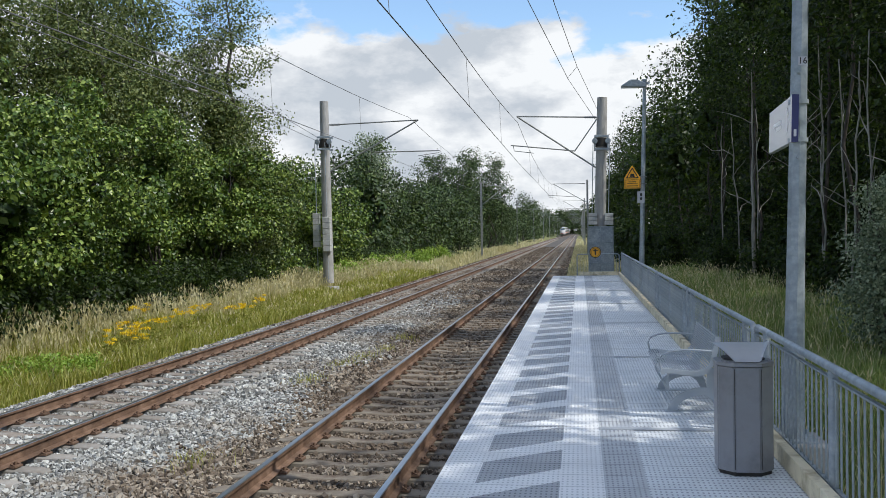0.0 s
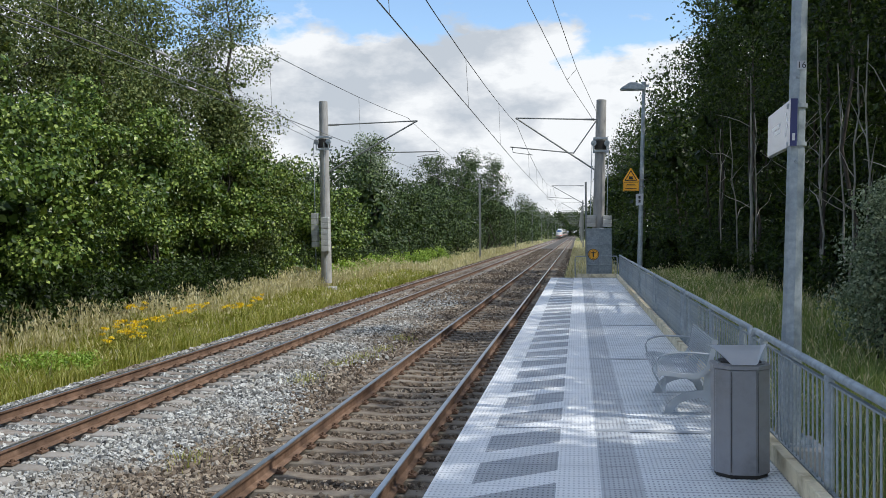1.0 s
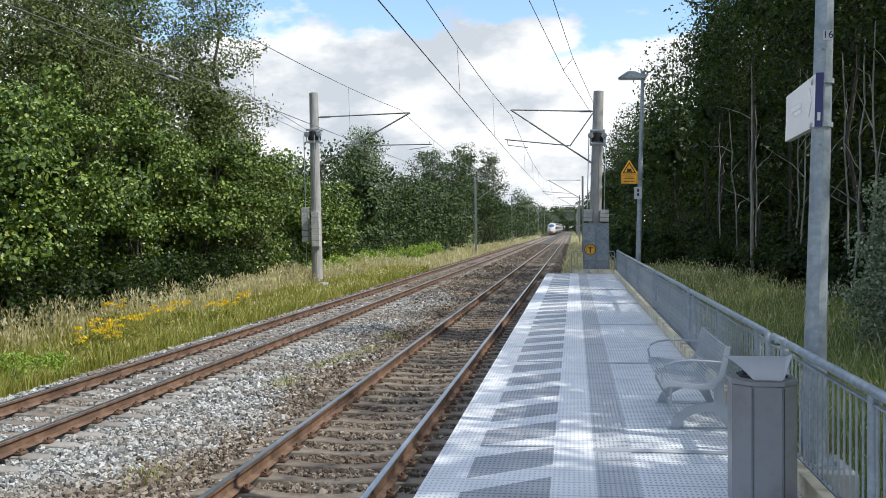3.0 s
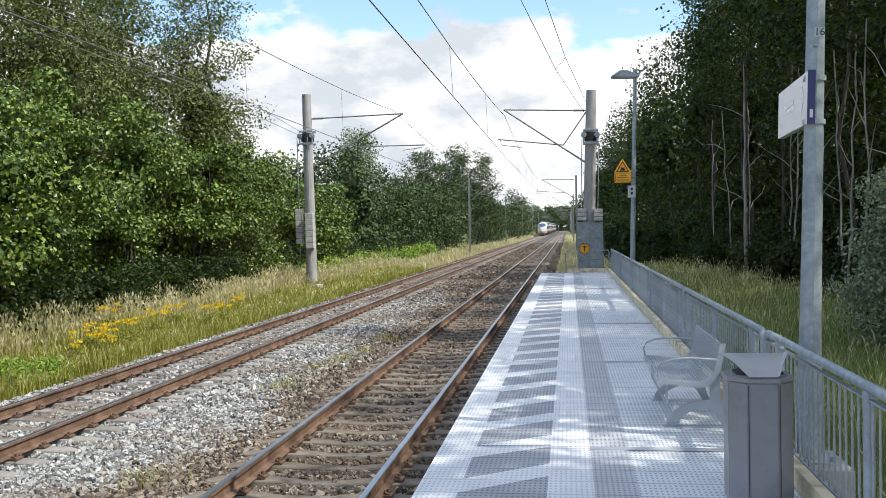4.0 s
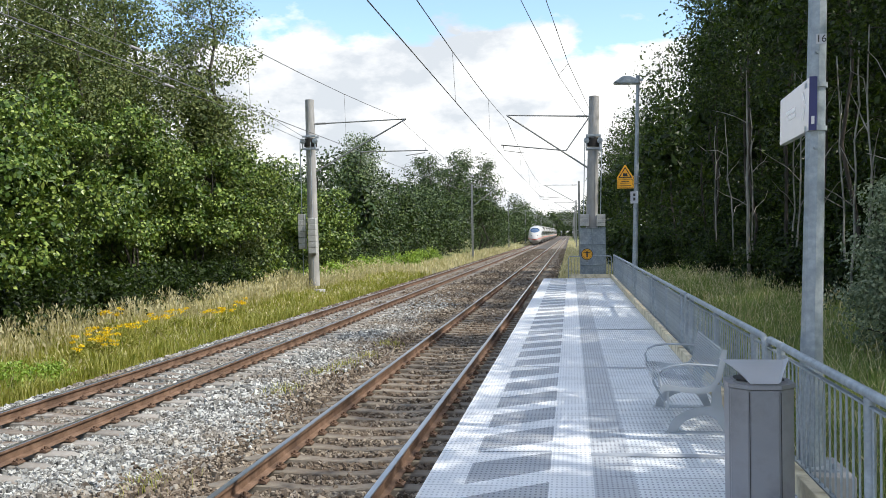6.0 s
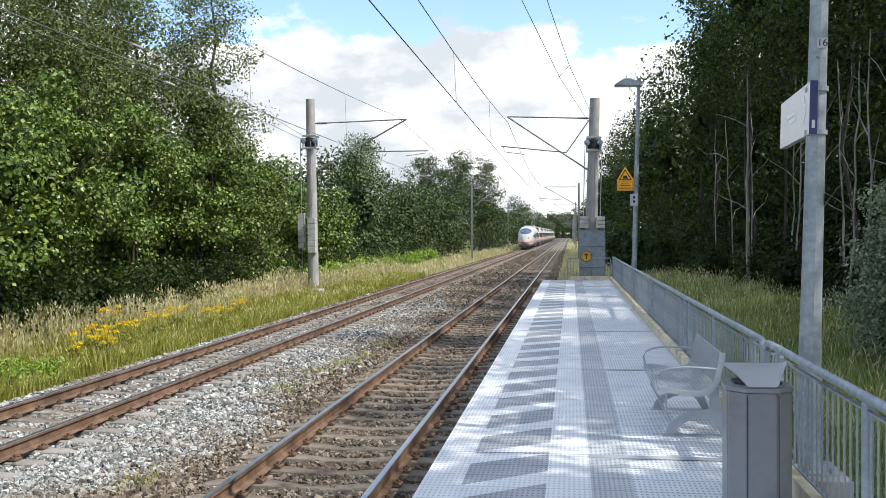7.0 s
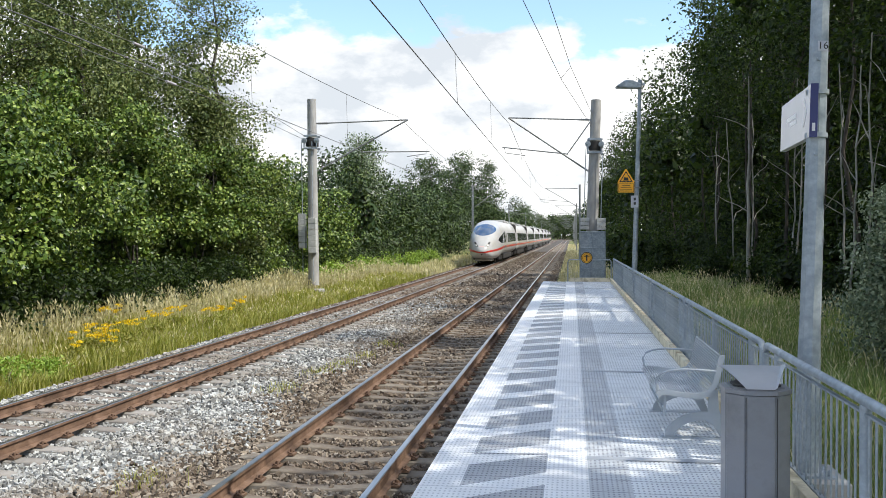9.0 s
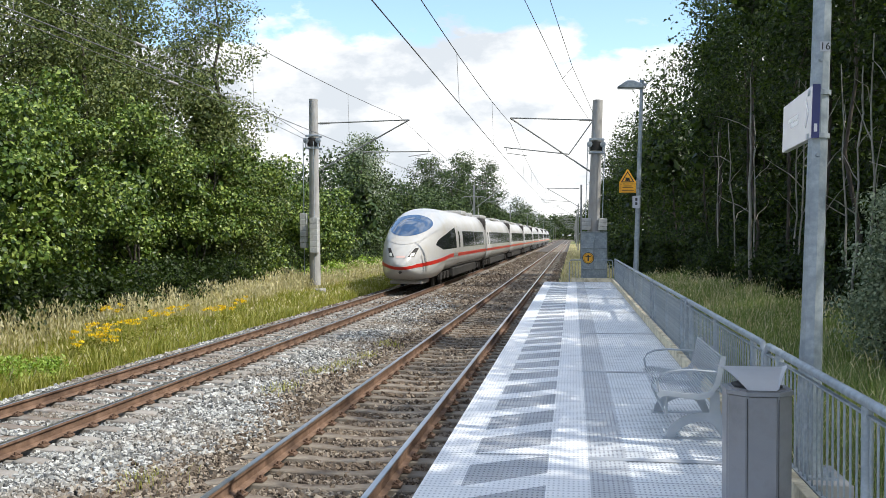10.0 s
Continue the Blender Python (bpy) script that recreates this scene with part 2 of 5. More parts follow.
M = dict(
    ground=mat("meadow_soil", [(0.08, 0.095, 0.025), (0.16, 0.17, 0.05), (0.22, 0.20, 0.08)], scale=1.5, rough=0.95, bump=0.6, bump_scale=12),
    # bed darkened in colour for the shade in gaps between loose stones
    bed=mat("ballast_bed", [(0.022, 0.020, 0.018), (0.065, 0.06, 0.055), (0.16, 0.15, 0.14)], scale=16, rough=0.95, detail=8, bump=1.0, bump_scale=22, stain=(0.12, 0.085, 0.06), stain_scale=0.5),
    stone=mat("ballast_stone", [(0.10, 0.10, 0.096), (0.31, 0.312, 0.30), (0.60, 0.605, 0.58)], scale=0.9, rough=0.9, island=0.8, bump=0.3, bump_scale=90, stain=(0.22, 0.17, 0.12), stain_scale=0.4),
    # rust tones by the near track; farther off they paint the ballast's self-shadow
    rusty_shaded_stone=mat("rusty_ballast_stone", [(0.055, 0.042, 0.031), (0.185, 0.145, 0.108), (0.40, 0.345, 0.275)], scale=0.9, rough=0.9, island=0.8, bump=0.3, bump_scale=90, stain=(0.13, 0.09, 0.06), stain_scale=0.5),
    rusty_shaded_bed=mat("rusty_ballast_bed", [(0.028, 0.026, 0.024), (0.085, 0.078, 0.070), (0.18, 0.168, 0.152)], scale=16, rough=0.95, detail=8, bump=1.0, bump_scale=22, stain=(0.09, 0.065, 0.045), stain_scale=0.5),
    rusty_sleeper=mat("browned_sleeper", [(0.12, 0.10, 0.08), (0.23, 0.20, 0.16), (0.33, 0.29, 0.24)], scale=4, rough=0.9, obj=0.35, bump=0.4, stain=(0.10, 0.07, 0.05), stain_scale=2.5),
    rust=mat("rusty_steel", [(0.11, 0.065, 0.042), (0.20, 0.122, 0.08), (0.28, 0.18, 0.125)], scale=5, rough=0.85, metal=0.1, bump=0.3, stain=(0.10, 0.06, 0.04)),
    polish=mat("polished_rail", [(0.40, 0.37, 0.35), (0.55, 0.53, 0.52)], scale=2, rough=0.28, metal=0.9, stretch=(8, 0.3, 1)),
    sleeper=mat("sleeper_concrete", [(0.16, 0.145, 0.125), (0.29, 0.27, 0.245), (0.38, 0.36, 0.33)], scale=4, rough=0.9, obj=0.35, bump=0.4, stain=(0.15, 0.10, 0.07), stain_scale=2.5),
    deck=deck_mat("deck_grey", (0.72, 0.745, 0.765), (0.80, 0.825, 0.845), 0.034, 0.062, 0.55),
    seam=mat("deck_seam", [(0.36, 0.38, 0.41), (0.44, 0.46, 0.49)], scale=3, rough=0.5),
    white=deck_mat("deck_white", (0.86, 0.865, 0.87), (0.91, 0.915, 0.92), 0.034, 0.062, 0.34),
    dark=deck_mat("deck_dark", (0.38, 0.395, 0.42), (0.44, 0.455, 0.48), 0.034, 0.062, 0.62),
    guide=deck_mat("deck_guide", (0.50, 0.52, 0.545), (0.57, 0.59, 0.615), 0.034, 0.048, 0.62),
    concrete=mat("concrete", [(0.31, 0.305, 0.295), (0.40, 0.39, 0.375), (0.47, 0.46, 0.44)], scale=6, rough=0.9, bump=0.35, stain=(0.33, 0.322, 0.305), stain_scale=1.0, stretch=(1, 1, 0.25)),
    galv=mat("galvanised_steel", [(0.26, 0.30, 0.335), (0.355, 0.40, 0.44), (0.46, 0.505, 0.545)], scale=14, rough=0.52, metal=0.35, stain=(0.25, 0.285, 0.315), stain_scale=4, bump=0.05),
    steel=mat("weathered_steel", [(0.22, 0.225, 0.22), (0.32, 0.325, 0.32)], scale=9, rough=0.6, metal=0.4, bump=0.1),
    weight=mat("tension_weight", [(0.40, 0.40, 0.385), (0.55, 0.55, 0.53)], scale=7, rough=0.85, bump=0.3),
    board=mat("toe_board", [(0.66, 0.56, 0.37), (0.76, 0.67, 0.48), (0.82, 0.74, 0.56)], scale=5, rough=0.75, obj=0.3, stain=(0.36, 0.29, 0.17), stain_scale=5, stretch=(1, 0.2, 1)),
    bin=mat("bin_paint", [(0.25, 0.252, 0.27), (0.30, 0.302, 0.32)], scale=3, rough=0.38, metal=0.15, stain=(0.18, 0.18, 0.19), stain_scale=3),
    lid=mat("bin_lid", [(0.62, 0.63, 0.65), (0.72, 0.73, 0.75)], scale=3, rough=0.35, metal=0.2),
    bench=mat("bench_paint", [(0.36, 0.395, 0.43), (0.43, 0.465, 0.50)], scale=5, rough=0.42, metal=0.15),
    sign=mat("sign_white", [(0.50, 0.51, 0.56), (0.57, 0.58, 0.62)], scale=2, rough=0.25),
    faint=mat("sign_faint_print", [(0.84, 0.85, 0.86), (0.88, 0.88, 0.89)], scale=3, rough=0.35),
    navy=mat("sign_navy", [(0.015, 0.02, 0.11), (0.02, 0.028, 0.14)], scale=3, rough=0.35),
    amber=mat("sign_amber", [(0.80, 0.36, 0.01), (0.86, 0.42, 0.02)], scale=3, rough=0.45),
    black=mat("black_print", [(0.015, 0.015, 0.016), (0.022, 0.022, 0.022)], scale=4, rough=0.5),
    rubber=mat("dark_underframe", [(0.018, 0.017, 0.016), (0.045, 0.04, 0.036)], scale=6, rough=0.8),
    wire=mat("copper_wire", [(0.15, 0.15, 0.15), (0.22, 0.215, 0.21)], scale=4, rough=0.6, metal=0.4),
    coach=mat("train_white", [(0.45, 0.446, 0.434), (0.53, 0.526, 0.512)], scale=0.8, rough=0.25, stain=(0.46, 0.44, 0.40), stain_scale=0.9, stretch=(1, 0.3, 1)),
    skirt=mat("train_grey", [(0.42, 0.41, 0.39), (0.52, 0.51, 0.48)], scale=1.5, rough=0.4, stain=(0.30, 0.28, 0.25), stain_scale=1.5),
    red=mat("train_red", [(0.46, 0.022, 0.016), (0.54, 0.03, 0.02)], scale=3, rough=0.3),
    glass=mat("train_glass", [(0.012, 0.014, 0.016), (0.02, 0.022, 0.026)], scale=1.5, rough=0.07, spec=0.6),
    # blue of the reflected sky is put into the windscreen's base colour
    screen=mat("windscreen_glass", [(0.03, 0.065, 0.14), (0.06, 0.11, 0.20)], scale=1.2, rough=0.04, spec=0.9),
    bark=mat("bark", [(0.03, 0.026, 0.021), (0.065, 0.055, 0.045), (0.11, 0.098, 0.083)], scale=7, rough=0.95, bump=0.7, bump_scale=25, stretch=(1, 1, 0.25)),
    pale_bark=mat("pale_bark", [(0.18, 0.165, 0.14), (0.32, 0.30, 0.26), (0.46, 0.44, 0.40)], scale=5, rough=0.9, bump=0.4, bump_scale=25, stretch=(1, 1, 0.3)),
    # wide spread of leaf tones paints in shaded gaps and sunlit leaves
    hazel=leaf_mat("hazel_leaves", [(0.010, 0.026, 0.005), (0.075, 0.135, 0.020), (0.37, 0.46, 0.11)], glow=0.12, rough=0.38),
    nettle=leaf_mat("nettle_leaves", [(0.12, 0.21, 0.03), (0.25, 0.38, 0.06), (0.42, 0.52, 0.14)], glow=0.3),
    olive=leaf_mat("willow_leaves", [(0.026, 0.046, 0.013), (0.10, 0.138, 0.038), (0.28, 0.31, 0.11)], glow=0.22),
    # lowest stop darkened so that leaf colour holds the shade of hollows
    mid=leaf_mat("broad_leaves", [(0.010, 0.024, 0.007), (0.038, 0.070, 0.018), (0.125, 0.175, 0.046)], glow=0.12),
    # leaf colour cut down to hold the shade of the forest's near side
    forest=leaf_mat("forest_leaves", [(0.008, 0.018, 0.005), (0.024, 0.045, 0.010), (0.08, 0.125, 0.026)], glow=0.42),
    silver=leaf_mat("silver_leaves", [(0.07, 0.11, 0.06), (0.20, 0.25, 0.15), (0.48, 0.53, 0.37)], glow=0.25),
    straw=leaf_mat("dry_grass", [(0.40, 0.38, 0.17), (0.60, 0.55, 0.32), (0.72, 0.68, 0.47)], glow=0.45, rough=0.7),
    grass=leaf_mat("green_grass", [(0.15, 0.195, 0.03), (0.34, 0.355, 0.085), (0.56, 0.53, 0.22)], glow=0.45, rough=0.6),
    meadow=leaf_mat("meadow_blades", [(0.085, 0.155, 0.038), (0.21, 0.285, 0.085), (0.42, 0.45, 0.20)], glow=0.45, rough=0.6),
    flower=leaf_mat("yellow_flowers", [(0.75, 0.52, 0.01), (0.82, 0.62, 0.02)], glow=0.2, rough=0.6),
    pale_red=mat("faded_red", [(0.60, 0.42, 0.38), (0.66, 0.48, 0.44)], scale=3, rough=0.3),
    undercar=mat("grimy_underfloor", [(0.022, 0.02, 0.018), (0.055, 0.05, 0.045)], scale=3, rough=0.7),
    lamp=mat("headlight_glass", [(0.9, 0.88, 0.8), (0.95, 0.93, 0.86)], scale=3, rough=0.2),
    road=mat("pale_paving", [(0.30, 0.27, 0.24), (0.40, 0.36, 0.32)], scale=3, rough=0.9),
)

# ---------------------------------------------------------------- building helpers


def part(name, bm, material, parent=None, label=""):
    """Link a bmesh as one mesh object under a thing or a part."""
    me = bpy.data.meshes.new(name)
    bmesh.ops.recalc_face_normals(bm, faces=bm.faces)
    bm.to_mesh(me)
    bm.free()
    for mm in (material if isinstance(material, (list, tuple)) else [material]):
        me.materials.append(mm)
    ob = new(name, me)
    ob.parent = parent
    if label:
        ob["label"] = label
    return ob


def shared(name, me, parent, m):
    ob = new(name, me)
    ob.parent = parent
    ob.matrix_basis = m
    return ob


def thing(name, m=None, **tags):
    ob = new(name)
    ob.empty_display_size = 0.1
    if m is not None:
        ob.matrix_basis = m
    return tagged(ob, **tags)


def mesh_np(name, verts, faces, material, smooth=False):
    """A mesh from arrays of vertices (n, 3) and faces (m, 3 or 4)."""
    verts, faces = np.asarray(verts, np.float32), np.asarray(faces, np.int32)
    me = bpy.data.meshes.new(name)
    me.vertices.add(len(verts))
    me.vertices.foreach_set("co", verts.ravel())
    k = faces.shape[1]
    me.loops.add(faces.size)
    me.loops.foreach_set("vertex_index", faces.ravel())
    me.polygons.add(len(faces))
    me.polygons.foreach_set("loop_start", np.arange(0, faces.size, k, dtype=np.int32))
    me.polygons.foreach_set("use_smooth", np.full(len(faces), smooth, dtype=bool))
    me.update(calc_edges=True)
    me.materials.append(material)
    return me


def box(bm, c, s, rz=0.0, bevel=0.0, m=None):
    mm = Matrix.Translation(c) @ Matrix.Rotation(rz, 4, "Z") @ Matrix.Diagonal((*s, 1))
    if m is not None:
        mm = m @ mm
    r = bmesh.ops.create_cube(bm, size=1.0, matrix=mm)
    if bevel:
        es = list({e for v in r["verts"] for e in v.link_edges})
        bmesh.ops.bevel(bm, geom=es, offset=bevel, segments=2, affect="EDGES", profile=0.5)


def tube(bm, pts, r, seg=8, r_end=None, caps=True):
    """A round bar along a line of points, tapering from r to r_end."""
    pts = [Vector(p) for p in pts]
    rings = []
    up = Vector((0, 0, 1))
    for i, p in enumerate(pts):
        d = (pts[min(i + 1, len(pts) - 1)] - pts[max(i - 1, 0)]).normalized()
        a = d.cross(up if abs(d.z) < 0.95 else Vector((1, 0, 0))).normalized()
        b = a.cross(d)
        f = i / max(len(pts) - 1, 1)
        rr = r + ((r_end if r_end is not None else r) - r) * f
        rings.append([bm.verts.new(p + (a * math.cos(k * math.tau / seg) + b * math.sin(k * math.tau / seg)) * rr) for k in range(seg)])
    for r0, r1 in zip(rings, rings[1:]):
        for k in range(seg):
            fc = bm.faces.new((r0[k], r0[(k + 1) % seg], r1[(k + 1) % seg], r1[k]))
            fc.smooth = seg > 6
    if caps:
        for ring in (rings[0], rings[-1]):      # caps on corners of their own, so that the sides shade evenly
            bm.faces.new([bm.verts.new(v.co) for v in ring])


def prism(bm, outline, lo, hi, axis="y"):
    """Extrude a flat outline (list of 2D points) between lo and hi along an axis."""
    def at(p, h):
        return {"x": (h, p[0], p[1]), "y": (p[0], h, p[1]), "z": (p[0], p[1], h)}[axis]
    a = [bm.verts.new(at(p, lo)) for p in outline]
    b = [bm.verts.new(at(p, hi)) for p in outline]
    n = len(outline)
    for i in range(n):
        bm.faces.new((a[i], a[(i + 1) % n], b[(i + 1) % n], b[i]))
    bm.faces.new(a[::-1])
    bm.faces.new(b)


def arc(c, r, a0, a1, n):
    return [(c[0] + r * math.cos(radians(a0 + (a1 - a0) * i / n)), c[1] + r * math.sin(radians(a0 + (a1 - a0) * i / n))) for i in range(n + 1)]


def smooth_all(ob):
    for p in ob.data.polygons:
        p.use_smooth = True


RAIL_Z = -0.76
TRACKS = {"near": -2.71, "far": -7.50}
END_Y = 34.4            # end of the platform
MODULE = 4.6            # length of one deck panel and one railing section
RAIL_JOINT, RAIL_MODULE = 7.65, 5.15     # railing sections
SEAM = 7.2              # one of the seams
MAST_Y = 40.0
rng = np.random.default_rng(7)

# ---------------------------------------------------------------- ground and ballast


def ground_z(x, y):
    z = np.interp(x, [-2000, -60, -14, -12, -10.4, -9.7, -9.0, -0.8, 0.6, 2.2, 8, 14, 60, 2000],
                  [-0.4, -0.4, -0.5, -0.82, -1.12, -1.18, -1.2, -1.2, -1.15, -0.95, -0.6, -0.45, -0.4, -0.4])
    wob = 0.05 * np.sin(x * 1.7 + y * 0.9) + 0.05 * np.sin(y * 0.43 + x * 0.31 + 2)
    return z + np.where((x < -9.8) | (x > 2.0), wob, 0)


def build_ground():
    xs = np.concatenate([np.linspace(-2000, -70, 12), np.linspace(-60, -16, 18), np.linspace(-15, -8.5, 27), np.linspace(-8, 1.5, 10),
                         np.linspace(2, 15, 40), np.linspace(16, 60, 16), np.linspace(70, 2000, 12)])
    ys = np.concatenate([np.linspace(-600, -20, 10), np.linspace(-15, 80, 150), np.linspace(85, 400, 60), np.linspace(450, 3500, 14)])
    X, Y = np.meshgrid(xs, ys)
    V = np.stack([X, Y, ground_z(X, Y)], -1).reshape(-1, 3)
    nx = len(xs)
    i = (np.arange(len(ys) - 1)[:, None] * nx + np.arange(nx - 1)[None]).ravel()
    F = np.stack([i, i + 1, i + nx + 1, i + nx], 1)
    ob = new("ground", mesh_np("ground", V, F, M["ground"], True))
    tagged(ob, "grassy earth embankment beside the railway tracks", "ground", kind="structure")


def build_ballast():
    bm = bmesh.new()
    prism(bm, [(-9.75, -1.25), (-9.2, -1.03), (-4.6, -1.03), (-4.6, -1.25)], -20, 34, "y")
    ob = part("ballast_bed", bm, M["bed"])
    tagged(ob, "bed of grey crushed stone under the far track, darkened for shade between stones", "ballast", kind="structure")
    bm = bmesh.new()
    prism(bm, [(-4.6, -1.25), (-4.6, -1.03), (-1.0, -1.03), (-0.86, -1.25)], -20, 34, "y")
    # full width from here on: darker colour for the far ballast's self-shadow
    prism(bm, [(-9.75, -1.25), (-9.2, -1.03), (-1.0, -1.03), (-0.86, -1.25)], 34, 900, "y")
    ob = part("ballast_bed", bm, M["rusty_shaded_bed"])
    tagged(ob, "bed of crushed stone, rust-browned under the near track, darkened far off for self-shadow", "ballast", kind="structure")
    # loose stones: cut cubes with every corner moved
    zones = [(6.4, 14, 720, 0.046), (14, 30, 260, 0.062), (30, 48, 110, 0.078), (48, 150, 16, 0.105)]
    cube = np.array([[x, y, z] for z in (-1, 1) for y in (-1, 1) for x in (-1, 1)], float)
    quads = np.array([[0, 2, 3, 1], [4, 5, 7, 6], [0, 1, 5, 4], [2, 6, 7, 3], [0, 4, 6, 2], [1, 3, 7, 5]])
    V, rusty = [], []
    for y0, y1, dens, size in zones:
        n = int(dens * (y1 - y0) * 8.7)
        x, y = rng.uniform(-9.7, -0.95, n), y0 + (y1 - y0) * rng.random(n) ** (1.6 if y0 == 48 else 1.0)
        keep = x > -0.70 * y - 0.6
        for cx in TRACKS.values():
            on = (np.abs(x - cx) < 1.28) & (np.abs(((y - 0.3) % 0.6) - 0.3) < 0.125)
            keep &= ~(on & (rng.random(n) > 0.06))
            keep &= ~((np.abs(np.abs(x - cx) - 0.7535) < 0.09))
        x, y = x[keep], y[keep]
        n = len(x)
        s = size * rng.uniform(0.5, 1.2, (n, 1)) * rng.uniform(0.45, 1.2, (n, 3))
        v = cube[None] * (1 + rng.uniform(-0.5, 0.25, (n, 8, 3))) * s[:, None] * 0.60
        a = rng.uniform(0, math.tau, (n, 3))
        ca, sa = np.cos(a), np.sin(a)
        for ax, (p, q) in enumerate(((1, 2), (0, 2), (0, 1))):
            u, w = v[..., p].copy(), v[..., q].copy()
            v[..., p] = u * ca[:, ax, None] - w * sa[:, ax, None]
            v[..., q] = u * sa[:, ax, None] + w * ca[:, ax, None]
        zz = np.interp(x, [-9.75, -9.2, -1.0, -0.86], [-1.2, -1.006, -1.006, -1.2]) + rng.uniform(-0.014, 0.020, n)
        between = (x > -5.9) & (x < -4.25)
        zz += np.where(between, 0.03, 0)
        for cx in TRACKS.values():
            zz -= np.where(np.abs(x - cx) < 1.2, 0.004, 0)
        v += np.stack([x, y, zz], 1)[:, None]
        V.append(v)
        # past about y 36 the darker colour stands for self-shadow, not rust
        rusty.append((x + rng.normal(size=n) * 0.30 + 0.25 * np.sin(y * 0.9) > -4.65) | (y + rng.normal(size=n) * 5 > 36))
    V, rusty = np.concatenate(V), np.concatenate(rusty)
    for pick, key, label in ((~rusty, "stone", "loose angular pale grey ballast stones"), (rusty, "rusty_shaded_stone", "loose ballast stones browned by rust and brake dust, far ones darkened for self-shadow")):
        W = V[pick].reshape(-1, 3)
        F = (np.arange(len(W) // 8)[:, None, None] * 8 + quads[None]).reshape(-1, 4)
        ob = new("ballast_stones", mesh_np("ballast_stones", W, F, M[key]))
        tagged(ob, label, "ballast", kind="stuff")


def rail_profile():
    half = [(0.0, 0.0), (0.030, 0.0), (0.036, -0.008), (0.036, -0.038), (0.012, -0.052), (0.0085, -0.09), (0.012, -0.142), (0.07, -0.158), (0.075, -0.172)]
    return [(-x, z) for x, z in half[:0:-1]] + half


def build_track(cx, key, label):
    tr = thing("railway_track", pose(cx, 0, RAIL_Z), label=label, category="railway track", kind="structure")
    prof = rail_profile()
    for side in (-0.7535, 0.7535):
        bm = bmesh.new()
        prism(bm, [(side + x, z) for x, z in prof], -12, 900, "y")
        ob = part("rail", bm, [M["rust"], M["polish"]], tr)
        for p in ob.data.polygons:
            if p.normal.z > 0.5 and p.center.z > -0.02:
                p.material_index = 1
    # one sleeper, waisted and dished towards its middle
    secs = [(-1.30, 0.125, -0.228), (-1.15, 0.14, -0.20), (-0.55, 0.14, -0.192), (-0.25, 0.115, -0.222), (0.25, 0.115, -0.222), (0.55, 0.14, -0.192), (1.15, 0.14, -0.20), (1.30, 0.125, -0.228)]
    verts, faces = [], []
    for x, w, z in secs:
        verts += [(x, -w, -0.36), (x, -w * 0.82, z - 0.012), (x, -w * 0.7, z), (x, w * 0.7, z), (x, w * 0.82, z - 0.012), (x, w, -0.36)]
    for i in range(len(secs) - 1):
        faces += [(i * 6 + k, i * 6 + k + 1, i * 6 + k + 7, i * 6 + k + 6) for k in range(5)]
    faces += [(0, 1, 4, 5), (1, 2, 3, 4), (42, 47, 46, 43), (43, 46, 45, 44)]
    conc = M["rusty_sleeper" if key == "near" else "sleeper"]
    me = mesh_np("sleeper", verts, faces, conc)
    # rail fastening: plate, two clips and a bolt
    bm = bmesh.new()
    for sx in (-1, 1):
        box(bm, (sx * 0.11, 0, -0.172), (0.09, 0.15, 0.022))
        tube(bm, [(sx * 0.135, -0.06, -0.158), (sx * 0.09, -0.055, -0.14), (sx * 0.075, 0, -0.135), (sx * 0.09, 0.055, -0.14), (sx * 0.135, 0.06, -0.158)], 0.012, 5)
        tube(bm, [(sx * 0.11, 0, -0.17), (sx * 0.11, 0, -0.115)], 0.017, 6)
    fast = part("rail_fastening", bm, M["rust"], tr)
    fme = fast.data
    bpy.data.objects.remove(fast)
    n0 = -16
    for i in range(n0, n0 + 240):
        sl = shared("sleeper", me, tr, pose(rng.uniform(-0.015, 0.015), i * 0.6 + rng.uniform(-0.012, 0.012), rng.uniform(-0.006, 0.004), 0, 0, rng.uniform(-0.4, 0.4)))
        if i < 75:
            for side in (-0.7535, 0.7535):
                shared("rail_fastening", fme, sl, pose(side, 0, 0))
    V, F = np.array(verts), np.array(faces)
    ys = np.arange(n0 + 240, 500) * 0.6
    VV = (V[None] + np.stack([0 * ys, ys, 0 * ys], 1)[:, None]).reshape(-1, 3)
    FF = (F[None] + (np.arange(len(ys)) * len(V))[:, None, None]).reshape(-1, 4)
    far = new("far_sleepers", mesh_np("far_sleepers", VV, FF, conc))
    far.parent = tr
    tagged(far, kind="stuff")


# ---------------------------------------------------------------- platform


def sheet(name, material, parent, x0, x1, y0, y1, z0, z1, bevel=0.003):
    bm = bmesh.new()
    box(bm, ((x0 + x1) / 2, (y0 + y1) / 2, (z0 + z1) / 2), (x1 - x0, y1 - y0, z1 - z0), bevel=bevel)
    return part(name, bm, material, parent)


EDGE_X, HATCH0, HATCH1, BAND_X, GUIDE_X, DECK_X = -1.04, -0.76, -0.18, 0.12, 0.41, 1.50


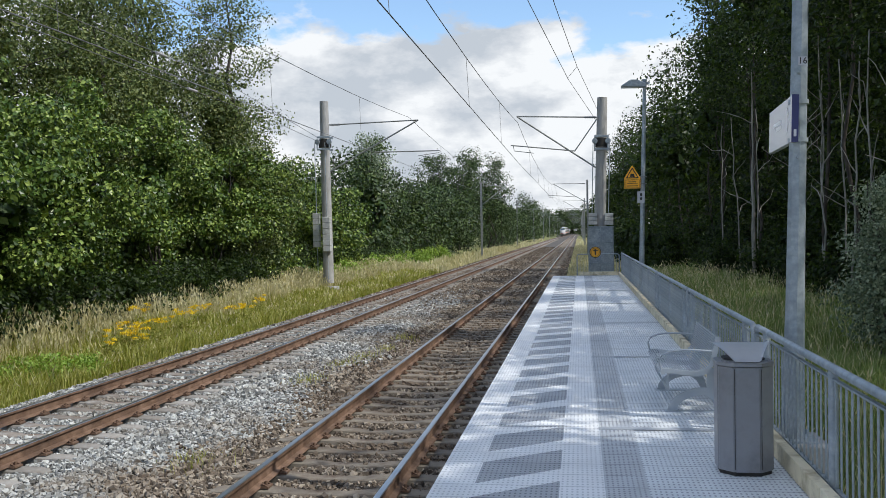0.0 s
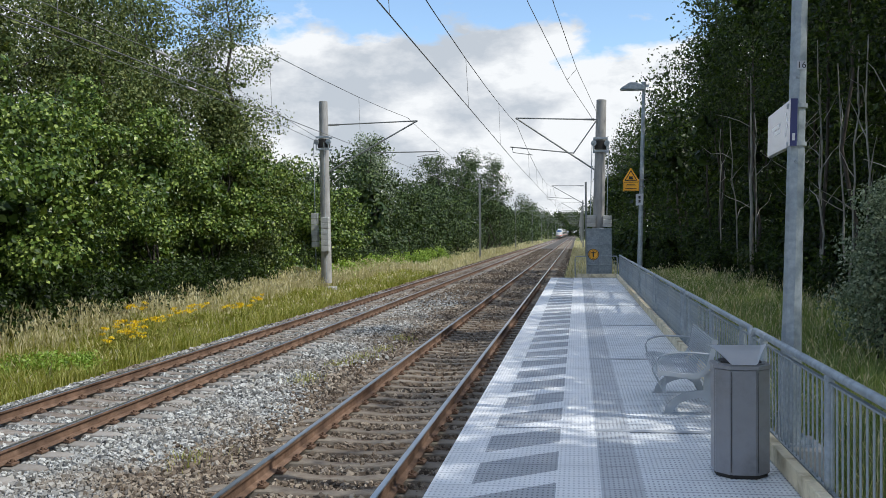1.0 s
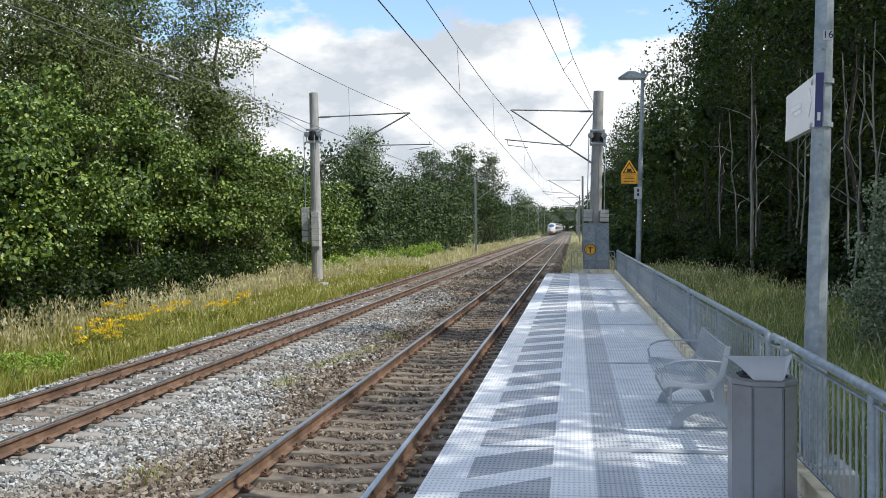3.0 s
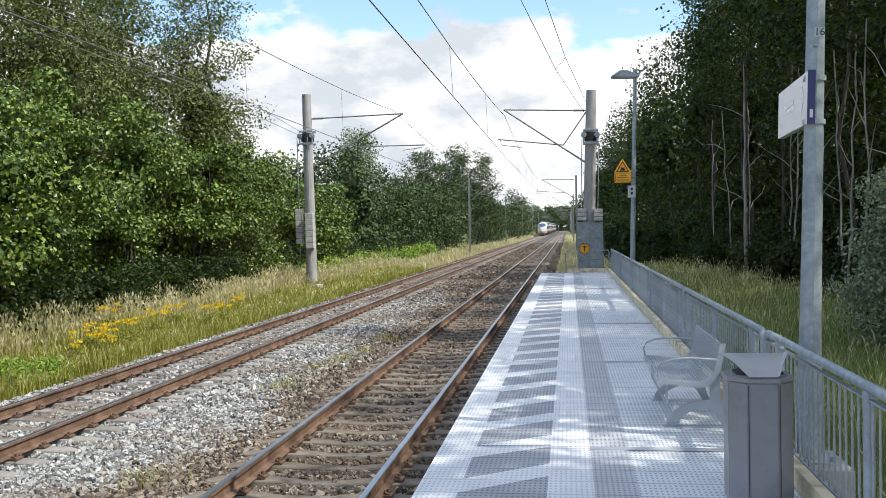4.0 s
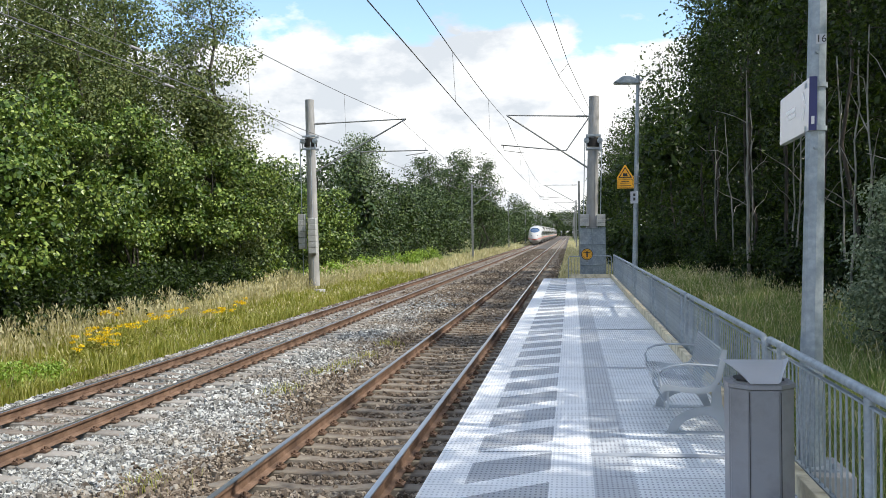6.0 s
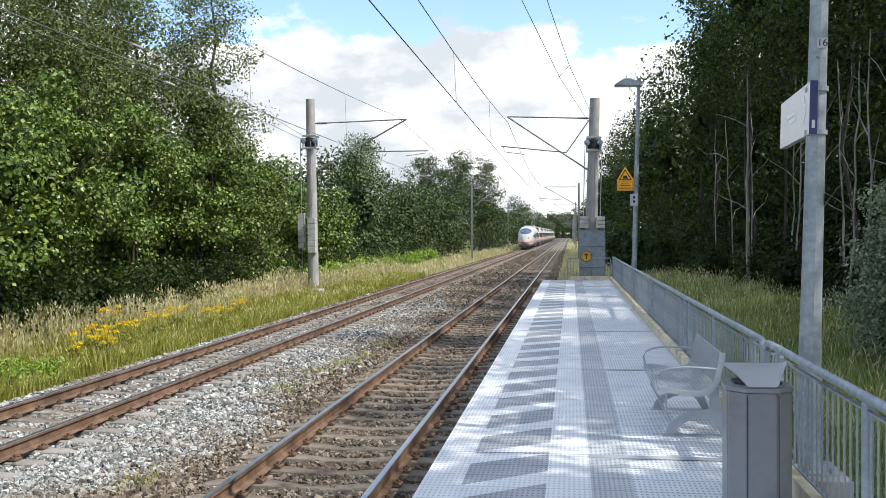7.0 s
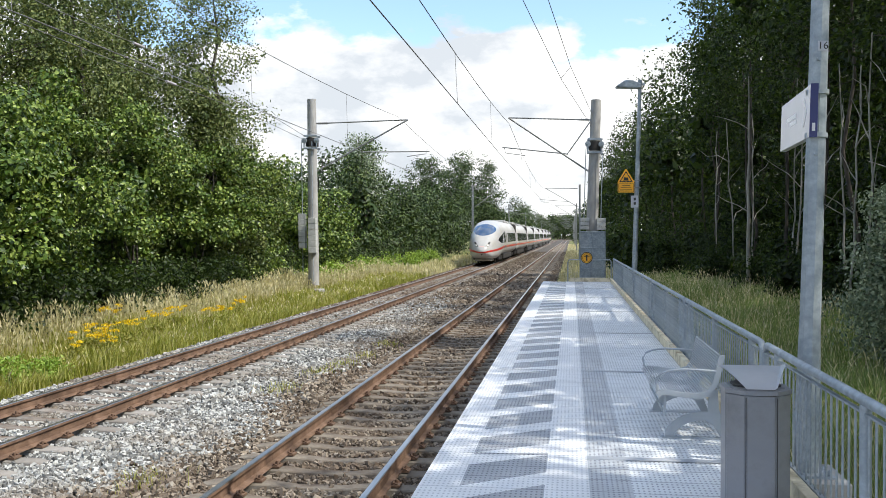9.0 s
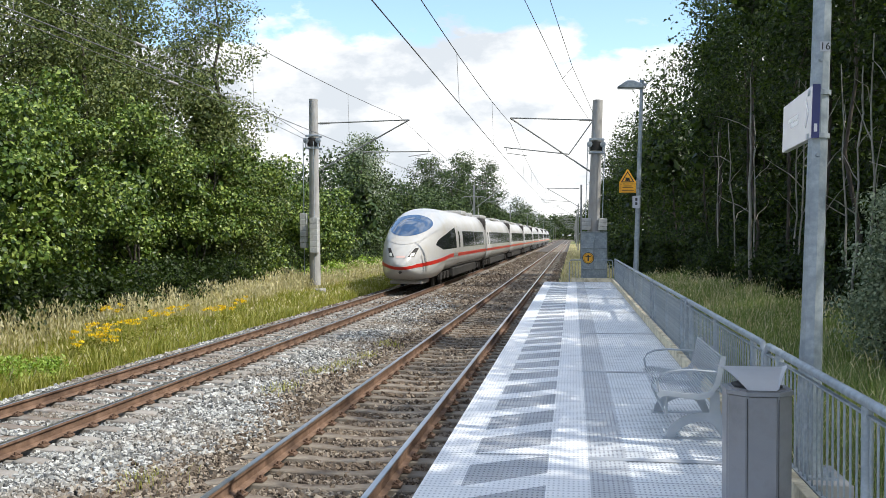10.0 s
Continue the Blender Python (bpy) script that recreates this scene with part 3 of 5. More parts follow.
def build_platform():
    pf = thing("platform", label="modular station platform of pale grey anti-slip panels", category="platform", kind="structure")
    sheet("platform_core", M["concrete"], pf, -0.80, 1.62, -14, END_Y - 0.1, -1.3, -0.16)
    y = SEAM - 4 * MODULE
    while y < END_Y - 0.5:
        y1 = min(y + MODULE, END_Y)
        a, b = y + 0.006, y1 - 0.006
        sheet("deck_panel", M["deck"], pf, EDGE_X, DECK_X, a, b, -0.15, 0.0)
        sheet("white_edge_strip", M["white"], pf, EDGE_X, HATCH0, a, b, 0.0005, 0.004, 0)
        sheet("white_inner_strip", M["white"], pf, HATCH1, BAND_X, a, b, 0.0005, 0.004, 0)
        sheet("guide_strip", M["guide"], pf, BAND_X + 0.004, GUIDE_X, a, b, 0.0005, 0.0045, 0)
        sheet("seam_strip", M["seam"], pf, BAND_X, DECK_X, y - 0.10, y - 0.004, 0.0047, 0.008, 0)
        # white diagonal bars and dark fields between them
        sheet("hatch_field", M["dark"], pf, HATCH0, HATCH1, a, b, 0.0005, 0.0025, 0)
        k = math.floor((a - 1.6) / 0.92)
        while k * 0.92 + 0.82 - 0.44 < b:
            y0 = k * 0.92 + 0.82
            poly = [(HATCH0, y0 - 0.44), (HATCH1, y0), (HATCH1, y0 + 0.33), (HATCH0, y0 - 0.11)]
            poly = [(px, min(max(py, a), b)) for px, py in poly]
            if max(p[1] for p in poly) - min(p[1] for p in poly) > 0.02 and y0 - 0.44 < b and y0 + 0.36 > a:
                uniq = [p for i, p in enumerate(poly) if p != poly[i - 1]]
                if len(uniq) > 2:
                    bm = bmesh.new()
                    prism(bm, uniq, 0.0027, 0.0045, "z")
                    part("hatch_bar", bm, M["white"], pf)
            k += 1
        y = y1
    # toe boards along the railing and across the end
    y = SEAM - 3 * MODULE
    while y < END_Y - 0.1:
        y1 = min(y + MODULE / 2, END_Y)
        sheet("toe_board", M["board"], pf, 1.40, 1.475, y + 0.004, y1 - 0.004, 0.004, 0.14, 0.006)
        y = y1
    sheet("end_board", M["board"], pf, -0.05, 1.44, END_Y - 0.04, END_Y, 0.006, 0.15, 0.004)
    sheet("edge_beam", M["concrete"], pf, EDGE_X + 0.02, -0.80, -14, END_Y, -0.30, -0.155)


def build_railing():
    """One railing per deck module: handrail bent down at both ends, posts, thin bars."""
    H = 0.845
    bm = bmesh.new()
    tube(bm, [(0, 0, 0.10), (0, 0, H - 0.07)], 0.007, 6, caps=False)
    bar = part("bar", bm, M["galv"])
    bar_me = bar.data
    bpy.data.objects.remove(bar)
    bm = bmesh.new()
    tube(bm, [(0, 0, -0.12), (0, 0, H - 0.02)], 0.031, 10)
    tube(bm, [(0, 0, H - 0.20), (0, 0, H - 0.19)], 0.035, 10)
    box(bm, (0.03, 0, -0.02), (0.12, 0.1, 0.012))
    post = part("post", bm, M["galv"])
    post_me = post.data
    bpy.data.objects.remove(post)
    label = "galvanised steel railing with thin upright bars beside the platform"
    for k in range(-2, 6):
        y0, y1 = RAIL_JOINT + k * RAIL_MODULE + 0.05, min(RAIL_JOINT + (k + 1) * RAIL_MODULE, END_Y) - 0.05
        rl = thing("railing", pose(1.53, y0, 0), label=label, category="railing", group="platform railings")
        L = y1 - y0
        bm = bmesh.new()
        r = 0.09
        pts = [(0, 0, 0.02)] + [(0, r - r * math.cos(a), H - r + r * math.sin(a)) for a in np.linspace(0, math.pi / 2, 6)]
        pts += [(0, L - r + r * math.sin(a), H - r + r * math.cos(a)) for a in np.linspace(0, math.pi / 2, 6)] + [(0, L, 0.02)]
        tube(bm, pts, 0.029, 10)
        part("handrail", bm, M["galv"], rl)
        bm = bmesh.new()
        box(bm, (0, L / 2, 0.10), (0.03, L - 0.04, 0.012))
        box(bm, (0, L / 2, H - 0.065), (0.03, L - 0.04, 0.012))
        part("bar_frame", bm, M["galv"], rl)
        for f in (0.09, 0.5, 0.91) if L > 3 else (0.5,):
            shared("post", post_me, rl, pose(0, L * f, 0))
        n = int(L / 0.115)
        for i in range(1, n):
            shared("bar", bar_me, rl, pose(0, L * i / n, 0))
    # railing across the end
    rl = thing("railing", pose(0, END_Y + 0.04, 0), label="galvanised steel railing closing the platform's end", category="railing")
    bm = bmesh.new()
    tube(bm, [(-0.13, 0, 0.0), (-0.13, 0, 0.72), (-0.10, 0, 0.79), (-0.05, 0, 0.81), (1.38, 0, 0.81), (1.43, 0, 0.79), (1.45, 0, 0.72), (1.45, 0, 0.0)], 0.022, 8)
    part("handrail", bm, M["galv"], rl)
    for i in range(1, 14):
        shared("bar", bar_me, rl, pose(-0.13 + i * 0.113, 0, -0.03))
    bm = bmesh.new()
    box(bm, (0.66, 0, 0.10), (1.56, 0.03, 0.012))
    part("bar_frame", bm, M["galv"], rl)

# ---------------------------------------------------------------- platform furniture


def build_bench():
    bench = thing("bench", pose(0.70, 7.86, 0), label="grey steel station bench with rod seat and looped armrests", category="bench")
    L = 1.42
    # seat and back line, across the bench: x away from the track
    prof = [(0.0, 0.40), (0.03, 0.425), (0.10, 0.425), (0.22, 0.405), (0.34, 0.40), (0.42, 0.425), (0.46, 0.48), (0.485, 0.58), (0.505, 0.68), (0.515, 0.72)]
    pts, step = [], 0.022
    for (x0, z0), (x1, z1) in zip(prof, prof[1:]):
        n = max(1, round(math.hypot(x1 - x0, z1 - z0) / step))
        pts += [(x0 + (x1 - x0) * i / n, z0 + (z1 - z0) * i / n) for i in range(n)]
    pts.append(prof[-1])
    bm = bmesh.new()
    tube(bm, [(0, 0.0, 0), (0, L, 0)], 0.0078, 6)
    rod = part("rod", bm, M["bench"])
    me = rod.data
    bpy.data.objects.remove(rod)
    for x, z in pts:
        shared("rod", me, bench, pose(x, 0, z))
    for y in (0.0, L / 2, L):
        bm = bmesh.new()
        prism(bm, prof + [(x + (0.02 if z < 0.45 else 0.045), z - (0.045 if z < 0.45 else 0.0)) for x, z in prof[::-1]], y - 0.012, y + 0.012, "y")
        part("side_plate" if y != L / 2 else "middle_rib", bm, M["bench"], bench)
    for y in (0.12, L - 0.12):
        # arched leg: a foot plate, an arch and a stem up to the seat
        outer = [(0.08, 0.0)] + [(0.08 + 0.36 * (1 - math.cos(a)), 0.23 * math.sin(a)) for a in np.linspace(0.25, math.pi / 2, 8)] + [(0.45, 0.40), (0.52, 0.42)]
        inner = [(0.53, 0.25), (0.58, 0.10), (0.62, 0.0), (0.55, 0.0), (0.49, 0.11), (0.42, 0.155)] + [(0.16 + 0.26 * (1 - math.cos(a)), 0.155 * math.sin(a)) for a in np.linspace(math.pi / 2, 0.1, 6)] + [(0.14, 0.0)]
        bm = bmesh.new()
        prism(bm, outer + inner, y - 0.01, y + 0.01, "y")
        part("leg", bm, M["bench"], bench)
        bm = bmesh.new()
        box(bm, (0.34, y, 0.004), (0.56, 0.09, 0.008))
        for bx in (0.10, 0.56):
            tube(bm, [(bx, y + 0.03, 0.006), (bx, y + 0.03, 0.022)], 0.011, 6)
        part("foot_plate", bm, M["bench"], bench)
    bm = bmesh.new()
    tube(bm, [(0.08, 0.02, 0.40), (0.075, 0.03, 0.22), (0.075, L - 0.03, 0.22), (0.08, L - 0.02, 0.40)], 0.012, 6)
    part("front_stay", bm, M["bench"], bench)
    for y in (0.0, L):
        bm = bmesh.new()
        tube(bm, [(0.015, y, 0.42), (0.0, y, 0.50), (0.03, y, 0.555), (0.10, y, 0.585), (0.22, y, 0.60), (0.36, y, 0.595), (0.50, y, 0.585)], 0.010, 8)
        part("armrest", bm, M["bench"], bench)


def build_bin():
    b = thing("litter_bin", pose(1.115, 5.84, 0), label="grey octagonal steel litter bin with a tilted pale lid", category="litter bin")

    def octo(w, d, c):
        return [(-w + c, -d), (w - c, -d), (w, -d + c), (w, d - c), (w - c, d), (-w + c, d), (-w, d - c), (-w, -d + c)]
    bm = bmesh.new()
    prism(bm, octo(0.19, 0.195, 0.10), 0.03, 0.76, "z")
    bmesh.ops.bevel(bm, geom=[e for e in bm.edges if abs(e.verts[0].co.z - e.verts[1].co.z) > 0.1], offset=0.012, segments=2, affect="EDGES")
    part("body", bm, M["bin"], b)
    bm = bmesh.new()
    prism(bm, octo(0.175, 0.175, 0.09), 0.0, 0.03, "z")
    part("plinth", bm, M["rubber"], b)
    bm = bmesh.new()
    prism(bm, octo(0.196, 0.201, 0.102), 0.765, 0.79, "z")
    prism(bm, octo(0.16, 0.16, 0.085), 0.79, 0.798, "z")
    part("rim", bm, M["bin"], b)
    # solid black plate painted in for the shade inside the bin's mouth
    bm = bmesh.new()
    prism(bm, octo(0.14, 0.14, 0.075), 0.799, 0.81, "z")
    part("opening", bm, M["black"], b)
    for x in (-0.088, 0.092):
        bm = bmesh.new()
        box(bm, (x, -0.196, 0.4), (0.004, 0.003, 0.70))
        part("door_joint", bm, M["black"], b)
    # lid: a curved plate rising from the front to the back
    bm = bmesh.new()
    rows = []
    for i in range(7):
        f = i / 6
        y, z = -0.185 + 0.36 * f, 0.80 + 0.095 * f + 0.018 * math.sin(f * math.pi)
        w = 0.095 + 0.12 * min(1, f * 1.1)
        rows.append([bm.verts.new((-w, y, z + 0.012)), bm.verts.new((-w * 0.85, y, z)), bm.verts.new((w * 0.85, y, z)), bm.verts.new((w, y, z + 0.012))])
    for r0, r1 in zip(rows, rows[1:]):
        for k in range(3):
            bm.faces.new((r0[k], r0[k + 1], r1[k + 1], r1[k]))
    bmesh.ops.solidify(bm, geom=bm.faces[:], thickness=0.008)
    part("lid", bm, M["lid"], b, "tilted pale steel lid")
    bm = bmesh.new()
    box(bm, (0.0, 0.12, 0.83), (0.2, 0.02, 0.07))
    part("lid_bracket", bm, M["bin"], b)


def text(name, body, size, m, material, parent):
    cu = bpy.data.curves.new(name, "FONT")
    cu.body, cu.size, cu.extrude, cu.align_x, cu.align_y = body, size, 0.001, "CENTER", "CENTER"
    ob = new(name, cu)
    dg = bpy.context.evaluated_depsgraph_get()
    me = bpy.data.meshes.new_from_object(ob.evaluated_get(dg))
    bpy.data.objects.remove(ob)
    me.materials.clear()
    me.materials.append(material)
    ob = new(name, me)
    ob.parent, ob.matrix_basis = parent, m
    return ob


def build_sign_pole():
    p = thing("lamp_pole", pose(1.79, 7.4, -0.12, 0, 1.5, 0), label="galvanised octagonal steel pole with number plate beside the railing", category="pole")
    bm = bmesh.new()
    tube(bm, [(0, 0, 0.02), (0, 0, 1.2), (0, 0, 6.1)], 0.104, 8, 0.056)
    ob = part("shaft", bm, M["galv"], p)
    for f in ob.data.polygons:
        f.use_smooth = False
    bm = bmesh.new()
    box(bm, (0, 0, 0.01), (0.36, 0.36, 0.022), bevel=0.004)
    for sx in (-0.14, 0.14):
        for sy in (-0.14, 0.14):
            tube(bm, [(sx, sy, 0.02), (sx, sy, 0.06)], 0.014, 6)
    part("base_plate", bm, M["galv"], p)
    bm = bmesh.new()
    box(bm, (0.01, -0.081, 3.27), (0.075, 0.004, 0.075))
    plate = part("number_plate", bm, M["sign"], p, "small white plate with the number 16")
    text("number", "16", 0.078, pose(0.01, -0.0845, 3.27, 90, 0, 0), M["black"], plate)
    for z in (2.60, 2.93):
        bm = bmesh.new()
        tube(bm, [(0, 0, z - 0.018), (0, 0, z + 0.018)], 0.086, 12)
        part("clamp", bm, M["galv"], p)
    for z in (0.75, 2.45, 3.17):
        bm = bmesh.new()
        tube(bm, [(-0.02, -0.07, z), (-0.02, -0.11, z)], 0.014, 6)
        part("bolt", bm, M["galv"], p)
    base = thing("pole_footing", pose(1.80, 7.4, 0), label="pale concrete footing under the steel pole", category="footing")
    bm = bmesh.new()
    box(bm, (0.02, 0, -0.62), (0.46, 0.62, 1.0), bevel=0.01)
    part("footing_block", bm, M["concrete"], base)

    s = thing("station_sign", pose(1.80, 7.26, 2.455, 0, 1.5, -2.9), label="white station sign board with faint print and navy edge", category="sign")
    bm = bmesh.new()
    box(bm, (0, 0.64, 0.20), (0.05, 1.28, 0.40), bevel=0.004)
    part("panel", bm, M["sign"], s)
    bm = bmesh.new()
    box(bm, (0, -0.003, 0.20), (0.056, 0.012, 0.404))
    part("navy_edge", bm, M["navy"], s, "navy blue end face")
    bm = bmesh.new()
    box(bm, (0, -0.011, 0.075), (0.022, 0.003, 0.06))
    part("sticker", bm, M["sign"], s)
    for y, w, z in ((0.78, 0.42, 0.235), (0.70, 0.30, 0.185)):
        bm = bmesh.new()
        box(bm, (-0.0265, y, z), (0.002, w, 0.034))
        part("print_bar", bm, M["faint"], s, "faint unreadable print")
    bm = bmesh.new()
    prism(bm, [(0.14, 0.21), (0.24, 0.32), (0.26, 0.31), (0.17, 0.21), (0.26, 0.11), (0.24, 0.10)], -0.0275, -0.0255, "x")
    part("arrow", bm, M["faint"], s)


def build_street_lamp():
    p = thing("street_lamp", pose(1.74, 26.7, -0.6, 0, 1.6, 0), label="galvanised platform lamp with flat wedge-shaped head", category="lamp")
    bm = bmesh.new()
    tube(bm, [(0, 0, 0), (0, 0, 3.0), (0, 0, 6.62)], 0.085, 12, 0.05)
    part("shaft", bm, M["galv"], p)
    bm = bmesh.new()
    a = [(-0.69, 6.50), (-0.67, 6.53), (-0.42, 6.70), (-0.22, 6.70), (0.02, 6.60), (0.06, 6.52), (0.02, 6.48)]
    prism(bm, a, -0.14, 0.14, "y")
    bmesh.ops.bevel(bm, geom=bm.edges[:], offset=0.02, segments=1, affect="EDGES")
    part("head", bm, M["galv"], p)
    bm = bmesh.new()
    box(bm, (-0.42, 0, 6.478), (0.5, 0.2, 0.012))
    part("lens", bm, M["lid"], p)
    bm = bmesh.new()
    tube(bm, [(0, 0, 6.5), (0, 0, 6.72)], 0.065, 10)
    box(bm, (0.07, 0, 6.60), (0.14, 0.08, 0.06))
    part("collar", bm, M["galv"], p)
    w = thing("warning_sign", pose(1.53, 26.58, 2.93), label="amber high-voltage warning triangle above a lettered amber plate", category="warning sign")
    bm = bmesh.new()
    prism(bm, [(-0.23, 0.27), (0.23, 0.27), (0.235, 0.30), (0.015, 0.66), (-0.015, 0.66), (-0.235, 0.30)], -0.004, 0.006, "y")
    part("triangle_plate", bm, M["amber"], w)
    bm = bmesh.new()
    prism(bm, [(-0.19, 0.295), (0.19, 0.295), (0.0, 0.61)], -0.007, -0.0045, "y")
    part("triangle_border", bm, M["black"], w)
    bm = bmesh.new()
    prism(bm, [(-0.145, 0.32), (0.145, 0.32), (0.0, 0.56)], -0.010, -0.0075, "y")
    part("triangle_field", bm, M["amber"], w)
    bm = bmesh.new()
    prism(bm, [(-0.075, 0.335), (0.075, 0.335), (0.05, 0.40), (0.06, 0.425), (0.01, 0.42), (-0.06, 0.43), (-0.055, 0.385)], -0.013, -0.0105, "y")
    part("pictogram", bm, M["black"], w)
    bm = bmesh.new()
    box(bm, (0, 0.001, 0.13), (0.46, 0.01, 0.27), bevel=0.003)
    part("text_plate", bm, M["amber"], w)
    for x, z, sx, sz in ((0, 0.245, 0.42, 0.008), (0, 0.015, 0.42, 0.008), (-0.206, 0.13, 0.008, 0.238), (0.206, 0.13, 0.008, 0.238), (0, 0.19, 0.22, 0.018), (0, 0.145, 0.30, 0.014), (0, 0.07, 0.33, 0.02)):
        bm = bmesh.new()
        box(bm, (x, -0.0055, z), (sx, 0.002, sz))
        part("print_bar", bm, M["black"], w)
    bm = bmesh.new()
    for z in (0.13, 0.33):
        box(bm, (0.20, 0.02, z), (0.42, 0.03, 0.03))
    part("bracket", bm, M["steel"], w)
    n = thing("small_sign", pose(1.77, 26.6, 2.5, 0, 0, -58), label="small white notice fixed to the lamp pole", category="sign")
    bm = bmesh.new()
    box(bm, (0, 0, 0.17), (0.34, 0.012, 0.34), bevel=0.003)
    part("panel", bm, M["sign"], n)
    for z in (0.24, 0.12):
        bm = bmesh.new()
        box(bm, (0.02, -0.0075, z), (0.1, 0.002, 0.08))
        part("print_bar", bm, M["black"], n)
    # round sign on the end railing
    r = thing("round_sign", pose(0.56, END_Y - 0.005, 0.885), label="round amber sign with black figure on the end railing", category="sign")
    for rad, y0, y1, mm, nm in ((0.215, -0.006, 0.0, "black", "rim"), (0.19, -0.009, -0.0062, "amber", "disc"), (0.162, -0.0105, -0.0092, "black", "ring"), (0.15, -0.012, -0.0107, "amber", "field")):
        bm = bmesh.new()
        prism(bm, arc((0, 0), rad, 0, 345, 23), y0, y1, "y")
        part(nm, bm, M[mm], r)
    bm = bmesh.new()
    prism(bm, [(-0.026, -0.11), (0.026, -0.11), (0.026, 0.045), (0.10, 0.045), (0.10, 0.075), (0.03, 0.08), (0.03, 0.11), (-0.03, 0.11), (-0.03, 0.08), (-0.10, 0.075), (-0.10, 0.045), (-0.026, 0.045)], -0.0138, -0.0122, "y")
    part("pictogram", bm, M["black"], r)
    bm = bmesh.new()
    box(bm, (0, 0.03, -0.1), (0.05, 0.05, 0.35))
    part("bracket", bm, M["steel"], r)


# ---------------------------------------------------------------- overhead line


def weights(parent, x, y, z0, n, h=0.125, w=0.30):
    for i in range(n):
        bm = bmesh.new()
        box(bm, (x, y, z0 + (i + 0.5) * h), (w, w, h - 0.014), bevel=0.012)
        box(bm, (x, y - w / 2 - 0.001, z0 + (i + 0.5) * h), (0.03, 0.006, h * 0.55))
        part("weight_block", bm, M["weight"], parent)


def bar_part(parent, name, pts, r=0.026, material=None):
    bm = bmesh.new()
    tube(bm, pts, r, 8)
    return part(name, bm, material or M["steel"], parent)


def cantilever(parent, s, reach, top_z, low_z, reg_in, reg_out, reg_z, rise=0.12):
    """Arm across the track: s = +1 or -1 is the way from the mast to the track."""
    bar_part(parent, "top_tube", [(s * 0.2, 0, top_z), (s * reach, 0, top_z + 0.05)], 0.03)
    bar_part(parent, "insulator", [(s * 0.25, 0, top_z), (s * 0.75, 0, top_z + 0.005)], 0.036, M["steel"])
    for k in range(5):
        bar_part(parent, "insulator_shed", [(s * (0.31 + 0.09 * k), 0, top_z), (s * (0.335 + 0.09 * k), 0, top_z)], 0.062)
    bar_part(parent, "diagonal_tube", [(s * 0.2, 0, low_z), (s * reach, 0, top_z + 0.05)], 0.035)
    bar_part(parent, "registration_tube", [(s * reg_in, 0, reg_z - rise), (s * reg_out, 0, reg_z + rise)], 0.026)
    bar_part(parent, "steady_arm", [(s * (reg_out - 0.1), 0, reg_z + 0.1), (s * (reg_out - 0.15), 0, reg_z - 0.12), (s * (reg_out - 1.0), 0, reg_z - 0.22)], 0.016)


def clamp_gear(parent, z):
    for dz in (0.0, 0.55):
        for y in (-0.25, 0.25):
            bm = bmesh.new()
            box(bm, (0, y, z + dz), (0.62, 0.06, 0.09), bevel=0.01)
            part("clamp_bar", bm, M["galv"], parent)
    bm = bmesh.new()
    tube(bm, [(0, 0, z + 0.10), (0, 0, z + 0.46)], 0.29, 16)
    part("clamp_band", bm, M["rubber"], parent, "dark steel band")
    for sx in (-0.29, 0.27):
        bm = bmesh.new()
        tube(bm, [(sx, -0.30, z + 0.34), (sx, -0.20, z + 0.34)], 0.12, 14)
        tube(bm, [(sx, -0.33, z + 0.34), (sx, -0.17, z + 0.34)], 0.05, 8)
        part("tension_wheel", bm, M["galv"], parent)
        bar_part(parent, "wheel_bracket", [(sx, -0.25, z), (sx, -0.25, z + 0.45)], 0.035, M["galv"])


